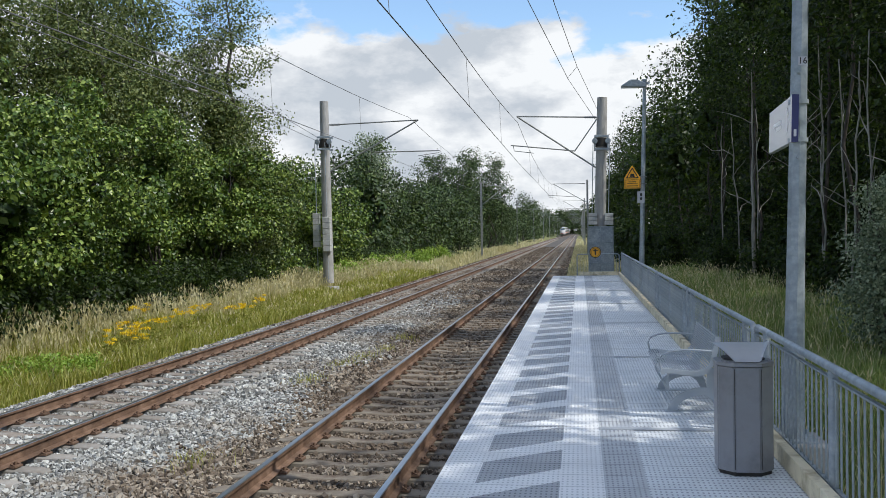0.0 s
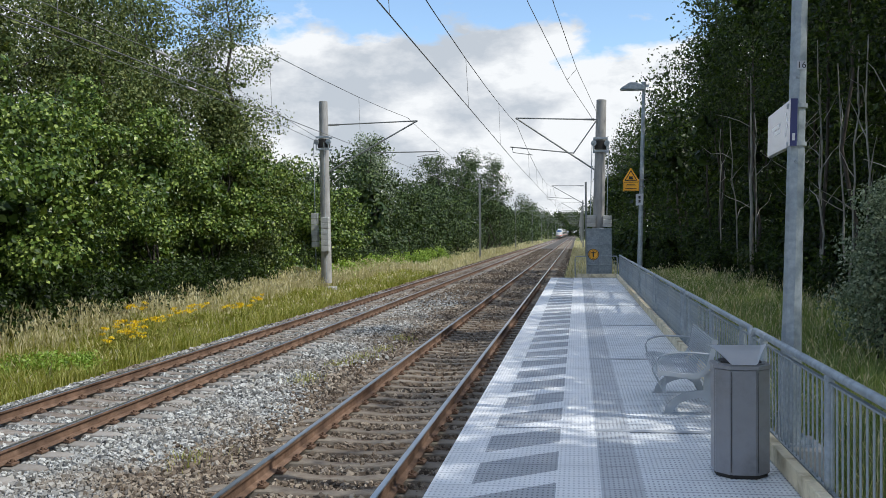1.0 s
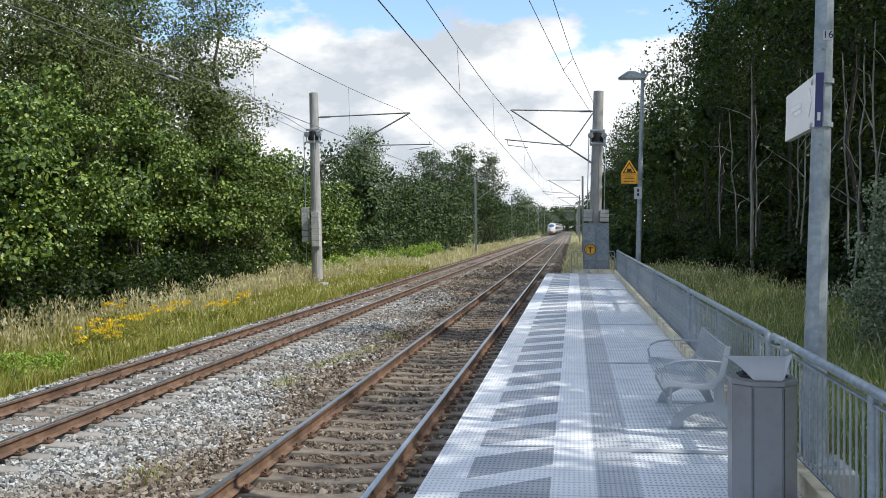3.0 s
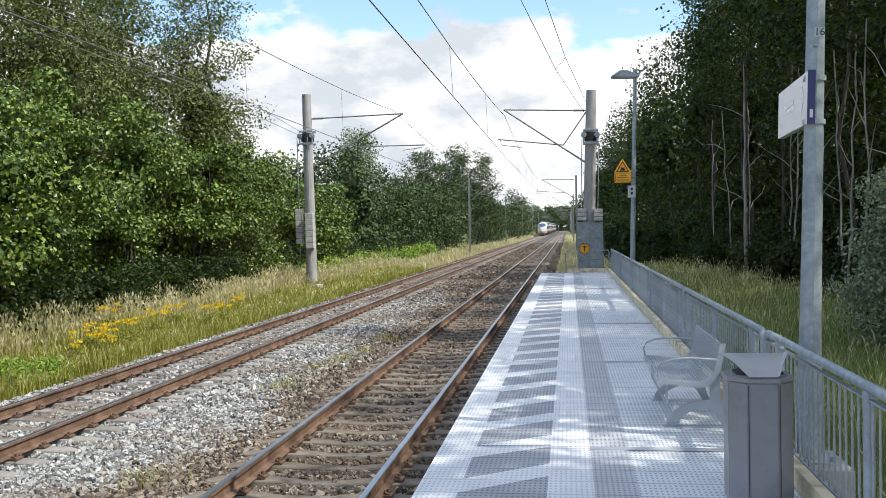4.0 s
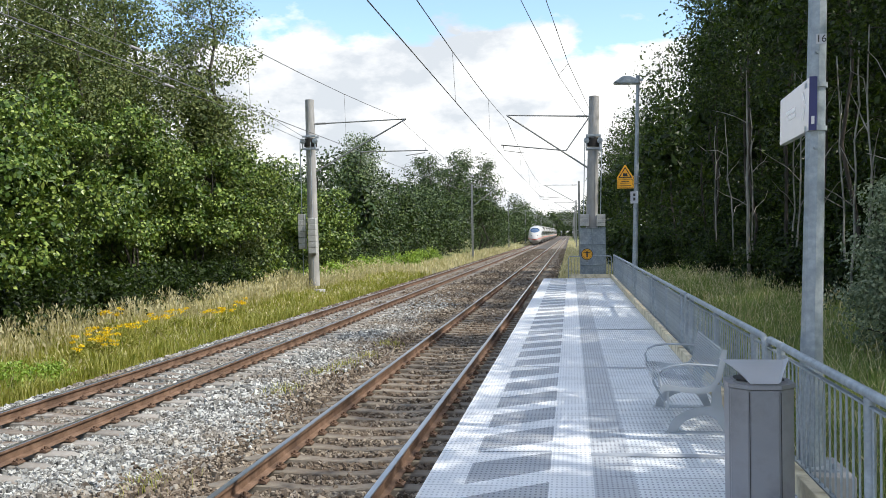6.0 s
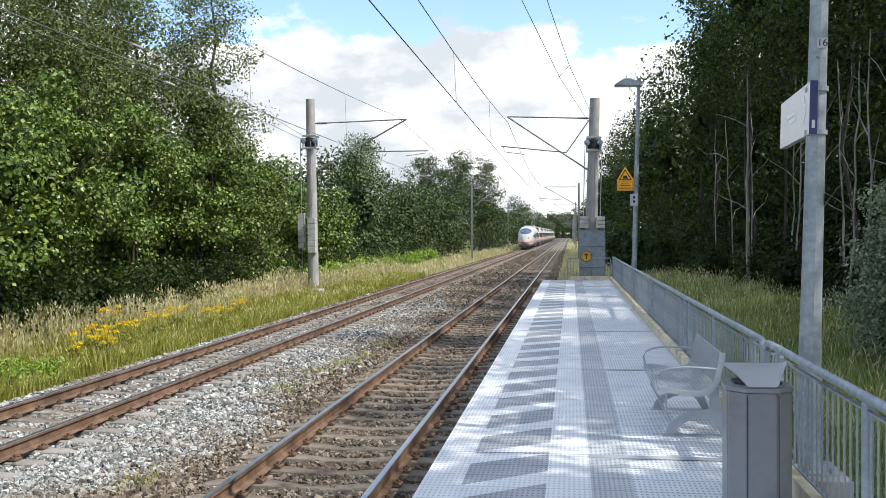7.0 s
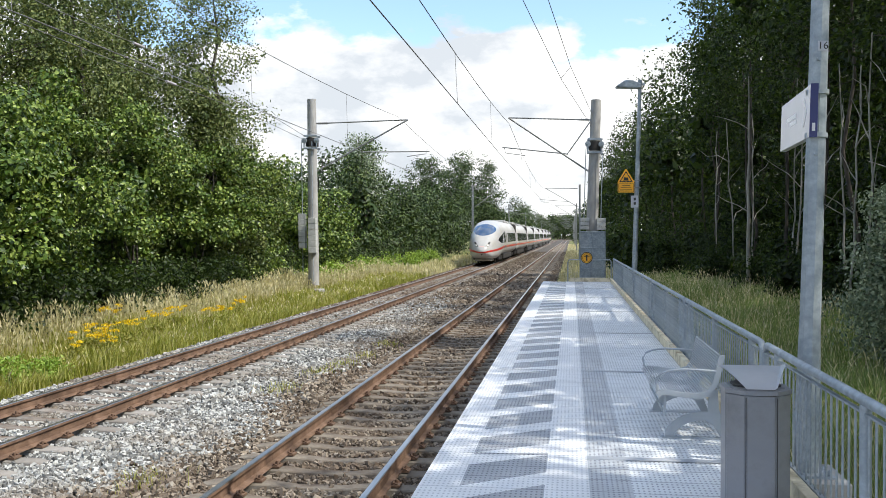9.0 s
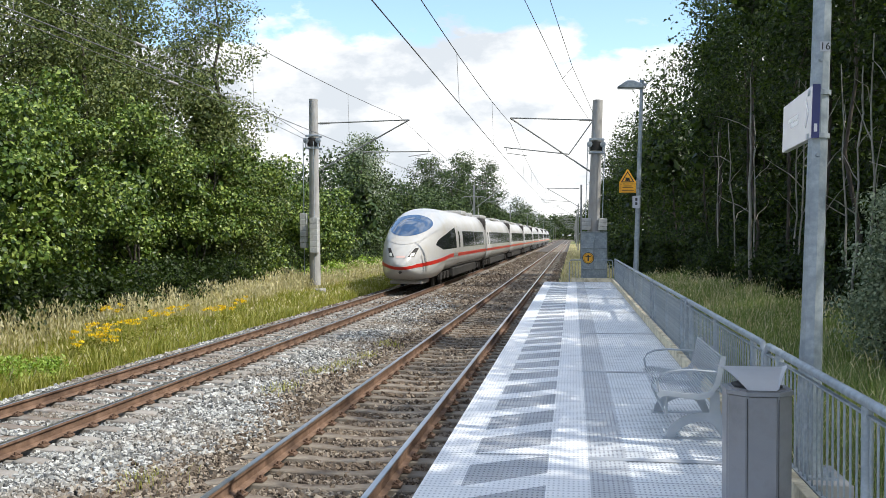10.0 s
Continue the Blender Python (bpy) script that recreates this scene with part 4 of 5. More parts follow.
def build_near_masts():
    m = thing("catenary_mast", pose(-11.42, MAST_Y, -0.5, 0, -0.5, 0), label="round grey concrete catenary mast with weights in dry grass", category="catenary mast", group="catenary masts")
    bm = bmesh.new()
    tube(bm, [(0, 0, 0), (0, 0, 8.3)], 0.245, 20, 0.195)
    part("mast_shaft", bm, M["concrete"], m)
    bm = bmesh.new()
    box(bm, (0, 0, -0.62), (0.8, 0.75, 0.9), bevel=0.03)
    part("footing", bm, M["concrete"], m)
    clamp_gear(m, 6.1)
    weights(m, -0.46, -0.1, 1.65, 6, 0.26, 0.30)
    weights(m, 0.09, -0.36, 1.45, 6, 0.26, 0.34)
    for x, y in ((-0.46, -0.1), (0.09, -0.36)):
        bar_part(m, "tension_rope", [(x, y, 0.2), (x, y, 6.4)], 0.018, M["galv"])
    cantilever(m, 1, 4.35, 7.22, 5.1, 2.3, 5.3, 5.88, -0.02)
    r = thing("catenary_mast", pose(0.79, MAST_Y - 0.6, -0.5, 0, 1.7, 0), label="round grey concrete catenary mast rising from a mesh-clad guard", category="catenary mast", group="catenary masts")
    bm = bmesh.new()
    tube(bm, [(0, 0, 0), (0, 0, 7.92)], 0.27, 20, 0.21)
    part("mast_shaft", bm, M["concrete"], r)
    clamp_gear(r, 5.7)
    weights(r, -0.32, -0.3, 2.44, 3, 0.17, 0.36)
    weights(r, 0.36, -0.3, 2.44, 3, 0.17, 0.36)
    for x in (-0.36, 0.34):
        bar_part(r, "tension_rope", [(x, -0.3, 2.8), (x, -0.3, 6.0)], 0.018, M["galv"])
    cantilever(r, -1, 3.67, 7.08, 4.9, 1.15, 3.9, 5.75)
    bar_part(r, "strut", [(-1.15, 0, 5.6), (-0.15, 0, 7.1)], 0.026)
    g = thing("mast_guard", pose(0.86, MAST_Y - 1.2, -1.0), label="grey mesh screen box round the mast's tension weights", category="guard screen")
    for nm, x, y, sx, sy in (("front_panel", 0, -0.55, 1.0, 0.02), ("side_panel", -0.51, 0, 0.02, 1.1), ("side_panel", 0.51, 0, 0.02, 1.1)):
        bm = bmesh.new()
        box(bm, (x, y, 1.42), (sx, sy, 2.84))
        part(nm, bm, M["galv"], g)
    for x in (-0.51, -0.02, 0.51):
        bar_part(g, "frame_post", [(x, -0.575, 0), (x, -0.575, 2.88)], 0.022, M["galv"])
    for z in (1.35, 2.2, 2.86):
        bar_part(g, "frame_rail", [(-0.51, -0.575, z), (0.51, -0.575, z)], 0.018, M["galv"])


def build_far_masts():
    def mast(x, y, s, reach):
        m = thing("catenary_mast", pose(x, y, -0.9), label="slim grey steel catenary mast with a cantilever arm", category="catenary mast", group="catenary masts")
        bm = bmesh.new()
        box(bm, (0, -0.09, 3.95), (0.20, 0.014, 7.9))
        box(bm, (0, 0.09, 3.95), (0.20, 0.014, 7.9))
        box(bm, (0, 0, 3.95), (0.012, 0.18, 7.9))
        part("mast_shaft", bm, M["steel"], m)
        cantilever(m, s, reach, 7.5, 5.6, 1.2, reach + 0.6, 6.25)
        return m
    left = mast(-10.35, 97, 1, 2.85)
    right = mast(0.85, 97, -1, 3.55)
    for i in range(1, 9):
        copy_thing(left, pose(-10.35, 97 + 57 * i, -0.9))
        copy_thing(right, pose(0.85, 97 + 57 * i, -0.9))


def wire(name, pts, r, label, cat="overhead wire", group="overhead wires"):
    bm = bmesh.new()
    tube(bm, pts, r, 5)
    ob = part(name, bm, M["wire"])
    return tagged(ob, label, cat, group)


def build_wires():
    stops = [-17, MAST_Y] + [97 + 57 * i for i in range(9)]
    for key, cx, high, sag in (("near", -2.56, 6.56, 0.74), ("far", -7.45, 6.95, 0.80)):
        line, msg = [], []
        zig = 1
        for a, b in zip(stops, stops[1:]):
            for i in range(12):
                f = i / 12
                y = a + (b - a) * f
                off = zig * 0.08 * (1 - 2 * f)
                line.append((cx + off, y, 4.74))
                msg.append((cx - 0.07 + off * 0.6, y, high - sag * 4 * f * (1 - f)))
            zig = -zig
        wire("contact_wire", line, 0.010, "dark contact wire over the track")
        w = wire("messenger_wire", msg, 0.010, "dark messenger cable carrying the contact wire")
        for i in range(0, 90):
            if i % 12 in (2, 4, 6, 8, 10):
                bm = bmesh.new()
                tube(bm, [line[i], msg[i]], 0.005, 4)
                part("dropper", bm, M["wire"], w)
    label = "dark anchored cable running from the mast"
    a = wire("anchor_wire", [(0.72, 39.4, 6.5), (-0.34, 32.6, 7.15), (-1.13, 21.5, 7.2), (-2.4, 2, 7.3), (-2.7, -15, 7.3)], 0.010, label)
    bm = bmesh.new()
    tube(bm, [(-0.36, 32.2, 7.15), (-0.02, 31.4, 7.4)], 0.008, 5)
    part("link_wire", bm, M["wire"], a)
    wire("anchor_wire", [(0.84, 39.4, 6.85), (-0.03, 31.4, 7.4), (-0.56, 22.4, 7.4), (-1.6, 2, 7.5), (-2.2, -15, 7.5)], 0.010, label)
    for pts, ins in (([(-11.75, 39.7, 6.15), (-11.2, 26.6, 6.72), (-11.2, 18.8, 6.68), (-10.5, 0, 6.6)], (-11.2, 22.8, 6.70)),
                     ([(-11.7, 39.7, 5.95), (-11.2, 31, 6.0), (-10.8, 20, 5.9), (-10.0, 0, 5.8)], (-10.95, 24.2, 5.94))):
        w = wire("anchor_wire", pts, 0.010, label)
        bm = bmesh.new()
        x, y, z = ins
        tube(bm, [(x, y - 0.3, z), (x, y + 0.3, z)], 0.04, 8)
        part("insulator", bm, M["concrete"], w, "grey ribbed insulator")


# ---------------------------------------------------------------- train


NOSE_L, HALF_W, ROOF, FLOOR = 7.2, 1.475, 3.86, 0.42


def section(s):
    """Half width, roof and floor heights of the leading car s metres behind its tip."""
    f = min(max(s / NOSE_L, 0.0), 1.0)
    hw = HALF_W * (1 - (1 - f) ** 3.3) ** 0.52 if f > 0 else 0.0
    tip = 1.15
    top = tip + (ROOF - tip) * (1 - (1 - f) ** 2.15) ** 0.72
    bot = tip - (tip - FLOOR) * (1 - (1 - min(1, f * 3.4)) ** 2.4) ** 0.6
    rise = min(max((s - 4.0) / 0.8, 0), 1)
    bot += 0.22 * rise * rise * (3 - 2 * rise)
    return max(hw, 0.02), max(top, tip + 0.02), min(bot, tip - 0.02)


def ring_point(s, a):
    """Point of the car's skin: a runs from 0 at the roof's ridge to 1 at the floor's middle, on the +x side."""
    hw, top, bot = section(s)
    zc = bot + (top - bot) * 0.40
    ang = a * math.pi
    c, si = math.cos(ang), math.sin(ang)
    n = 2.7 if c > 0 else 3.6
    r = (abs(si) ** n + abs(c) ** n) ** (-1 / n)
    x = hw * r * si
    z = zc + r * c * ((top - zc) if c > 0 else (zc - bot))
    if z > zc:
        x *= 1 - 0.06 * ((z - zc) / (top - zc))
    return x, z


def skin_x(s, z):
    """Half width of the skin at height z."""
    lo, hi = 0.02, 0.98
    for _ in range(30):
        mid = (lo + hi) / 2
        if ring_point(s, mid)[1] > z:
            lo = mid
        else:
            hi = mid
    return ring_point(s, (lo + hi) / 2)[0]


def skin_s(x, z):
    """How far behind the tip the skin lies, seen from the front at (x, z)."""
    lo, hi = 0.0, NOSE_L
    for _ in range(30):
        mid = (lo + hi) / 2
        hw, top, bot = section(mid)
        inside = bot < z < top and abs(x) < skin_x(mid, z)
        if inside:
            hi = mid
        else:
            lo = mid
    return hi


def side_patch(name, parent, material, outline, off, side, nose, label="", ns=10, nz=5):
    """A panel on the car's flank: outline(u) gives for u in 0..1 the place s and the lower and upper heights."""
    bm = bmesh.new()
    rows = []
    for i in range(ns + 1):
        s, z0, z1 = outline(i / ns)
        rows.append([bm.verts.new((side * (skin_x(s if nose else 20, z0 + (z1 - z0) * j / nz) + off), s, z0 + (z1 - z0) * j / nz)) for j in range(nz + 1)])
    for r0, r1 in zip(rows, rows[1:]):
        for j in range(nz):
            f = bm.faces.new((r0[j], r0[j + 1], r1[j + 1], r1[j]))
            f.smooth = True
    return part(name, bm, material, parent, label)


def front_patch(name, parent, material, inside, x0, x1, z0, z1, off, n=26, label=""):
    """A panel on the nose, seen from the front: the cells of a grid pulled into an outline. inside(u, v) maps the unit square."""
    bm = bmesh.new()
    grid = []
    for i in range(n + 1):
        row = []
        for j in range(n + 1):
            x, z = inside(i / n, j / n)
            row.append(bm.verts.new((x, skin_s(x, z) - off, z + off * 0.5)))
        grid.append(row)
    for i in range(n):
        for j in range(n):
            f = bm.faces.new((grid[i][j], grid[i + 1][j], grid[i + 1][j + 1], grid[i][j + 1]))
            f.smooth = True
    bmesh.ops.remove_doubles(bm, verts=bm.verts[:], dist=0.0005)
    return part(name, bm, material, parent, label)


def disc_map(cx, cz, rx, rz, power=2.0):
    def f(u, v):
        a, b = 2 * u - 1, 2 * v - 1
        x = a * math.sqrt(max(0, 1 - b * b / 2))
        z = b * math.sqrt(max(0, 1 - a * a / 2))
        return cx + rx * x, cz + rz * z
    return f


def quad_map(p00, p10, p11, p01):
    def f(u, v):
        x = (1 - u) * (1 - v) * p00[0] + u * (1 - v) * p10[0] + u * v * p11[0] + (1 - u) * v * p01[0]
        z = (1 - u) * (1 - v) * p00[1] + u * (1 - v) * p10[1] + u * v * p11[1] + (1 - u) * v * p01[1]
        return x, z
    return f


CAR_L = 25.1


def car_shell(parent, s0, s1, nose):
    bm = bmesh.new()
    ss = [NOSE_L * (i / 26) ** 1.7 for i in range(27)] + list(np.linspace(NOSE_L, s1, 8))[1:] if nose else list(np.linspace(s0, s1, 6))
    rings = []
    na = 22
    for s in ss:
        ring = []
        for k in range(2 * na):
            a = k / na
            x, z = ring_point(s if nose else 20, a if a <= 1 else 2 - a)
            ring.append(bm.verts.new((x if a <= 1 else -x, s, z)))
        rings.append(ring)
    for r0, r1 in zip(rings, rings[1:]):
        for k in range(2 * na):
            f = bm.faces.new((r0[k], r0[(k + 1) % (2 * na)], r1[(k + 1) % (2 * na)], r1[k]))
            f.smooth = True
    bm.faces.new(rings[0])
    bm.faces.new(rings[-1])
    return part("car_body", bm, M["coach"], parent)


def bogie(parent, s):
    bm = bmesh.new()
    for dy in (-1.25, 1.25):
        for sx in (-0.75, 0.75):
            tube(bm, [(sx - 0.06, s + dy, 0.46), (sx + 0.06, s + dy, 0.46)], 0.46, 20)
        tube(bm, [(-0.75, s + dy, 0.46), (0.75, s + dy, 0.46)], 0.08, 8)
    for sx in (-1.0, 1.0):
        box(bm, (sx, s, 0.58), (0.14, 3.4, 0.22), bevel=0.03)
        for dy in (-1.25, 0, 1.25):
            box(bm, (sx * 1.06, s + dy, 0.5), (0.2, 0.4, 0.36), bevel=0.03)
    part("bogie", bm, M["rubber"], parent)


def car_dress(body, s0, s1, nose):
    """Windows, stripe, doors, skirt and roof boxes of one car."""
    a = s0 + (9.0 if nose else 0.55)
    b = s1 - 0.45
    for side in (-1, 1):
        # window band in two long panes
        c_in = a + (2.2 if nose else 1.9)
        cuts = [(c_in, (c_in + b - 1.4) / 2 - 0.05), ((c_in + b - 1.4) / 2 + 0.05, b - 1.4)]
        for c0, c1 in cuts:
            side_patch("window_band", body, M["glass"], lambda u: (c0 + (c1 - c0) * u, 1.86, 2.72), 0.006, side, False, "long dark tinted window", 8, 3)
        side_patch("red_stripe", body, M["red"], lambda u: (a - 0.15 + (b - a + 0.3) * u if nose else s0 + 0.25 + (s1 - s0 - 0.5) * u, 1.39, 1.57), 0.005, side, nose, "red stripe", 12, 2)
        for d in ((a + 0.6,) if nose else (a + 0.75,)) + ((b - 0.6,) if not nose else ()):
            for e in (d - 0.42, d + 0.42):
                side_patch("door_joint", body, M["rubber"], lambda u: (e - 0.012 + 0.024 * u, 0.95, 2.98), 0.004, side, False, "", 1, 6)
            side_patch("door_window", body, M["glass"], lambda u: (d - 0.22 + 0.44 * u, 1.86, 2.70), 0.007, side, False, "", 2, 3)
        side_patch("skirt_line", body, M["rubber"], lambda u: (s0 + (9.5 if nose else 0.2) + (s1 - s0 - (9.7 if nose else 0.4)) * u, 0.96, 0.985), 0.004, side, False, "", 4, 1)
    for f, l, w, h in ((0.62, 2.4, 1.5, 0.14), (0.80, 1.6, 1.4, 0.12)) if nose else ((0.14, 4.2, 1.8, 0.10), (0.55, 5.0, 1.7, 0.06), (0.86, 2.6, 1.3, 0.10)):
        bm = bmesh.new()
        box(bm, (0, s0 + (s1 - s0) * f + (2.2 if nose else 0), ROOF - 0.05 + h / 2), (w, l, h + 0.12), bevel=0.06)
        part("roof_box", bm, M["coach"], body)
    bm = bmesh.new()
    box(bm, (0, (s0 + s1) / 2 + (1.4 if nose else 0), 0.55), (2.5, (s1 - s0) - (14 if nose else 10.5), 0.46), bevel=0.06)
    part("underfloor_box", bm, M["undercar"], body)
    bogie(body, s0 + (6.0 if nose else 3.3))
    bogie(body, s1 - 3.3)
    bm = bmesh.new()
    box(bm, (0, s1 + 0.0, 2.2), (2.8, 0.5, 3.0), bevel=0.24)
    part("gangway", bm, M["rubber"], body)


def build_train():
    tr = thing("train", label="white high-speed electric train with red stripe and rounded nose", category="train")
    # leading car
    body = car_shell(tr, 0, CAR_L, True)
    car_dress(body, 0, CAR_L, True)
    front_patch("windscreen_frame", body, M["coach"], disc_map(0, 2.80, 1.12, 0.72), 0, 0, 0, 0, 0.012)
    front_patch("windscreen", body, M["screen"], disc_map(0, 2.95, 0.97, 0.51), 0, 0, 0, 0, 0.022, label="wide oval tinted windscreen with reflected sky in its blue colour")
    for sx in (-1, 1):
        front_patch("headlight_recess", body, M["rubber"], quad_map((sx * 0.30, 1.52), (sx * 0.56, 1.52), (sx * 0.70, 1.92), (sx * 0.56, 1.92)), 0, 0, 0, 0, 0.012, 6)
        front_patch("headlight", body, M["lamp"], quad_map((sx * 0.38, 1.55), (sx * 0.54, 1.55), (sx * 0.58, 1.70), (sx * 0.46, 1.70)), 0, 0, 0, 0, 0.02, 4, "small lit headlight")

        tip_s = skin_s(0.64, 1.13)

        def sweep(u):
            s = tip_s + (7.1 - tip_s) * u ** 2.0
            z = 1.12 + 0.36 * min(1, max(0, (s - 0.4) / 5.6)) ** 0.8
            return s, z - 0.075 - 0.02 * min(1, s / 6), z + 0.075 + 0.02 * min(1, s / 6)
        side_patch("nose_stripe", body, M["red"], sweep, 0.008, sx, True, "red stripe sweeping round the nose", 40, 3)

        def cab(u):
            s = 2.6 + 5.6 * u
            top = 2.08 + 0.82 * u ** 0.6
            return s, 1.80 + 0.04 * u + 0.22 * max(0, 1 - u * 5), top
        side_patch("cab_window", body, M["glass"], cab, 0.007, sx, True, "dark pointed cab side window", 14, 4)
    for sx in (-1, 1):
        for c0, c1 in ((7.3, 7.44), (7.6, 7.95), (8.1, 8.45)):
            side_patch("logo_bar", body, M["steel"], lambda u: (c0 + (c1 - c0) * u, 1.33, 1.62), 0.006, sx, True, "grey mark on the flank", 2, 2)
    front_patch("nose_stripe", body, M["red"], lambda u, v: (1.32 * u - 0.66, 0.96 + 0.10 * (2 * u - 1) ** 2 + 0.13 * v), 0, 0, 0, 0, 0.010, 16, "red stripe sweeping round the nose")
    bm = bmesh.new()
    tube(bm, [(0, 0.25, 0.86), (0, 0.02, 0.86)], 0.06, 10)
    part("coupler_flap", bm, M["rubber"], body)
    bm = bmesh.new()
    box(bm, (0, 2.5, 0.36), (1.5, 2.0, 0.18), bevel=0.07)
    part("snow_plough", bm, M["skirt"], body, "grey lip under the nose")
    front_patch("emblem", body, M["skirt"], disc_map(0, 2.18, 0.12, 0.09), 0, 0, 0, 0, 0.01, 8)
    front_patch("logo_bar", body, M["pale_red"], quad_map((-0.2, 1.48), (0.2, 1.48), (0.2, 1.58), (-0.2, 1.58)), 0, 0, 0, 0, 0.01, 6, "small red mark")
    # cars behind
    mid = car_shell(tr, 0, CAR_L - 0.15, False)
    car_dress(mid, 0, CAR_L - 0.15, False)
    mid.matrix_basis = pose(0, CAR_L + 0.15, 0)
    for k in range(1, 7):
        made = {}
        for o in (mid, *mid.children_recursive):
            made[o] = o.copy()
            scene.collection.objects.link(made[o])
            made[o].parent = made.get(o.parent, tr)
        made[mid].matrix_basis = pose(0, CAR_L + 0.15 + k * CAR_L, 0)
    # pantograph on the second car
    bm = bmesh.new()
    py = CAR_L + 5
    tube(bm, [(-0.4, py, 3.9), (-0.2, py + 1.6, 4.6), (-0.3, py + 0.2, 5.42)], 0.03, 6)
    tube(bm, [(0.4, py, 3.9), (0.2, py + 1.6, 4.6), (0.3, py + 0.2, 5.42)], 0.03, 6)
    tube(bm, [(-0.95, py + 0.2, 5.32), (-0.7, py + 0.2, 5.45), (0.7, py + 0.2, 5.45), (0.95, py + 0.2, 5.32)], 0.025, 6)
    part("pantograph", bm, M["steel"], tr)
    return tr


TRAIN_SPEED, TRAIN_END = 37.6, 39.6

# ---------------------------------------------------------------- plants


def leaf_cloud(centres, radii, per, size, flat=0.75, droop=0.3, seed=1, shell=0.55, broad=0.32):
    """Leaves round clump centres: folded rhombs, 4 corners each, thicker towards each clump's rim."""
    g = np.random.default_rng(seed)
    centres, radii = np.asarray(centres, float), np.asarray(radii, float)
    n = len(centres) * per
    c = np.repeat(centres, per, 0)
    r = np.repeat(radii, per)
    d = g.normal(size=(n, 3))
    d /= np.linalg.norm(d, axis=1, keepdims=True)
    d[:, 2] *= flat
    p = c + d * (r * (shell + (1.08 - shell) * g.random(n) ** 0.7) * (0.75 + 0.5 * g.random(n)))[:, None]
    nrm = d * 1.0 + g.normal(size=(n, 3)) * 0.55 + np.array([0, 0, 0.45])
    nrm /= np.linalg.norm(nrm, axis=1, keepdims=True)
    t = g.normal(size=(n, 3))
    t[:, 2] -= droop
    t -= nrm * (t * nrm).sum(1, keepdims=True)
    t /= np.linalg.norm(t, axis=1, keepdims=True)
    b = np.cross(nrm, t)
    s = size * g.uniform(0.65, 1.3, n)[:, None]
    V = np.stack([p - t * s * 0.5, p + b * s * broad + nrm * s * 0.08, p + t * s * 0.55, p - b * s * broad + nrm * s * 0.08], 1)
    return V.reshape(-1, 3)


def quads(V):
    return np.arange(len(V)).reshape(-1, 4)


def limb_bm(bm, p0, p1, r0, r1, g, bend=0.12, n=5, seg=6):
    p0, p1 = np.array(p0, float), np.array(p1, float)
    L = np.linalg.norm(p1 - p0)
    pts = [p0 + (p1 - p0) * i / n + (g.normal(size=3) * bend * L * 0.15 if 0 < i < n else 0) for i in range(n + 1)]
    tube(bm, [tuple(p) for p in pts], r0, seg, r1, caps=False)
    return pts


def make_tree(name, x, y, h, width, leaf, material, bark, label, seed, clumps=60, per=120, size=0.07, low=0.25, trunk=0.12, stems=1,
              clump_r=0.75, group="", shape=1.0, category="tree", cat_flat=0.75, fill=9, bend=0.2, shell=0.55, inner=1.7, broad=0.32):
    """Tapered trunk or stems with limbs, each ending in clumps of leaves; uneven outline."""
    g = np.random.default_rng(seed)
    z0 = float(ground_z(np.array([x]), np.array([y]))[0]) - 0.05
    ob = thing(name, pose(x, y, z0, 0, 0, g.uniform(0, 360)), label=label, category=category, group=group)
    bm = bmesh.new()
    cents, rads = [], []
    for s in range(stems):
        lean = g.normal(size=2) * ((0.25 * bend) * h if stems == 1 else 0.16 * width)
        base = (g.normal() * 0.12 * (stems > 1), g.normal() * 0.12 * (stems > 1), 0)
        top = (base[0] + lean[0], base[1] + lean[1], h * g.uniform(0.85, 0.97))
        spine = limb_bm(bm, base, top, trunk / (1 + 0.3 * (stems > 1)), trunk * 0.12, g, bend, 7, 7)
        m = max(4, clumps // stems)
        for k in range(m):
            f = low + (1 - low) * ((k + g.random()) / m)
            q = spine[0] + (spine[-1] - spine[0]) * f
            prof = math.sin(math.pi * min(1, (0.12 + 0.88 * (f - low) / (1 - low)) ** (0.75 * shape))) ** 0.7
            R = width * (0.22 + 0.78 * prof) * g.uniform(0.45, 1.1)
            a = g.uniform(0, math.tau)
            e = q + np.array([math.cos(a) * R, math.sin(a) * R, g.uniform(-0.05, 0.18) * R])
            e[2] = max(e[2], 0.22)
            if k % 2 == 0:
                limb_bm(bm, q - np.array([0, 0, 0.25 * R]), e, trunk * 0.28 * (1.1 - f), 0.008, g, 0.3, 3, 4)
            cents.append(e)
            rads.append(clump_r * g.uniform(0.6, 1.35))
            if R > 1.2 * clump_r:
                cents.append(q + (e - q) * g.uniform(0.45, 0.7))
                rads.append(clump_r * g.uniform(0.6, 1.1))
    part("trunk", bm, bark, ob)
    V = leaf_cloud(cents, rads, per, size, cat_flat, seed=seed + 500, shell=shell, broad=broad)
    if fill:
        # oversized leaves added deep inside the crown to block light and darken gaps
        mid = np.mean(cents, 0)
        q = mid + (np.array(cents) - mid) * g.uniform(0.1, 0.55, (len(cents), 1))
        V = np.concatenate([V, leaf_cloud(q, np.full(len(q), clump_r * 0.9), fill, size * inner, 0.9, seed=seed + 900, shell=0.0)])
    crown = new("crown", mesh_np("crown", V, quads(V), material))
    crown.parent = ob
    return ob


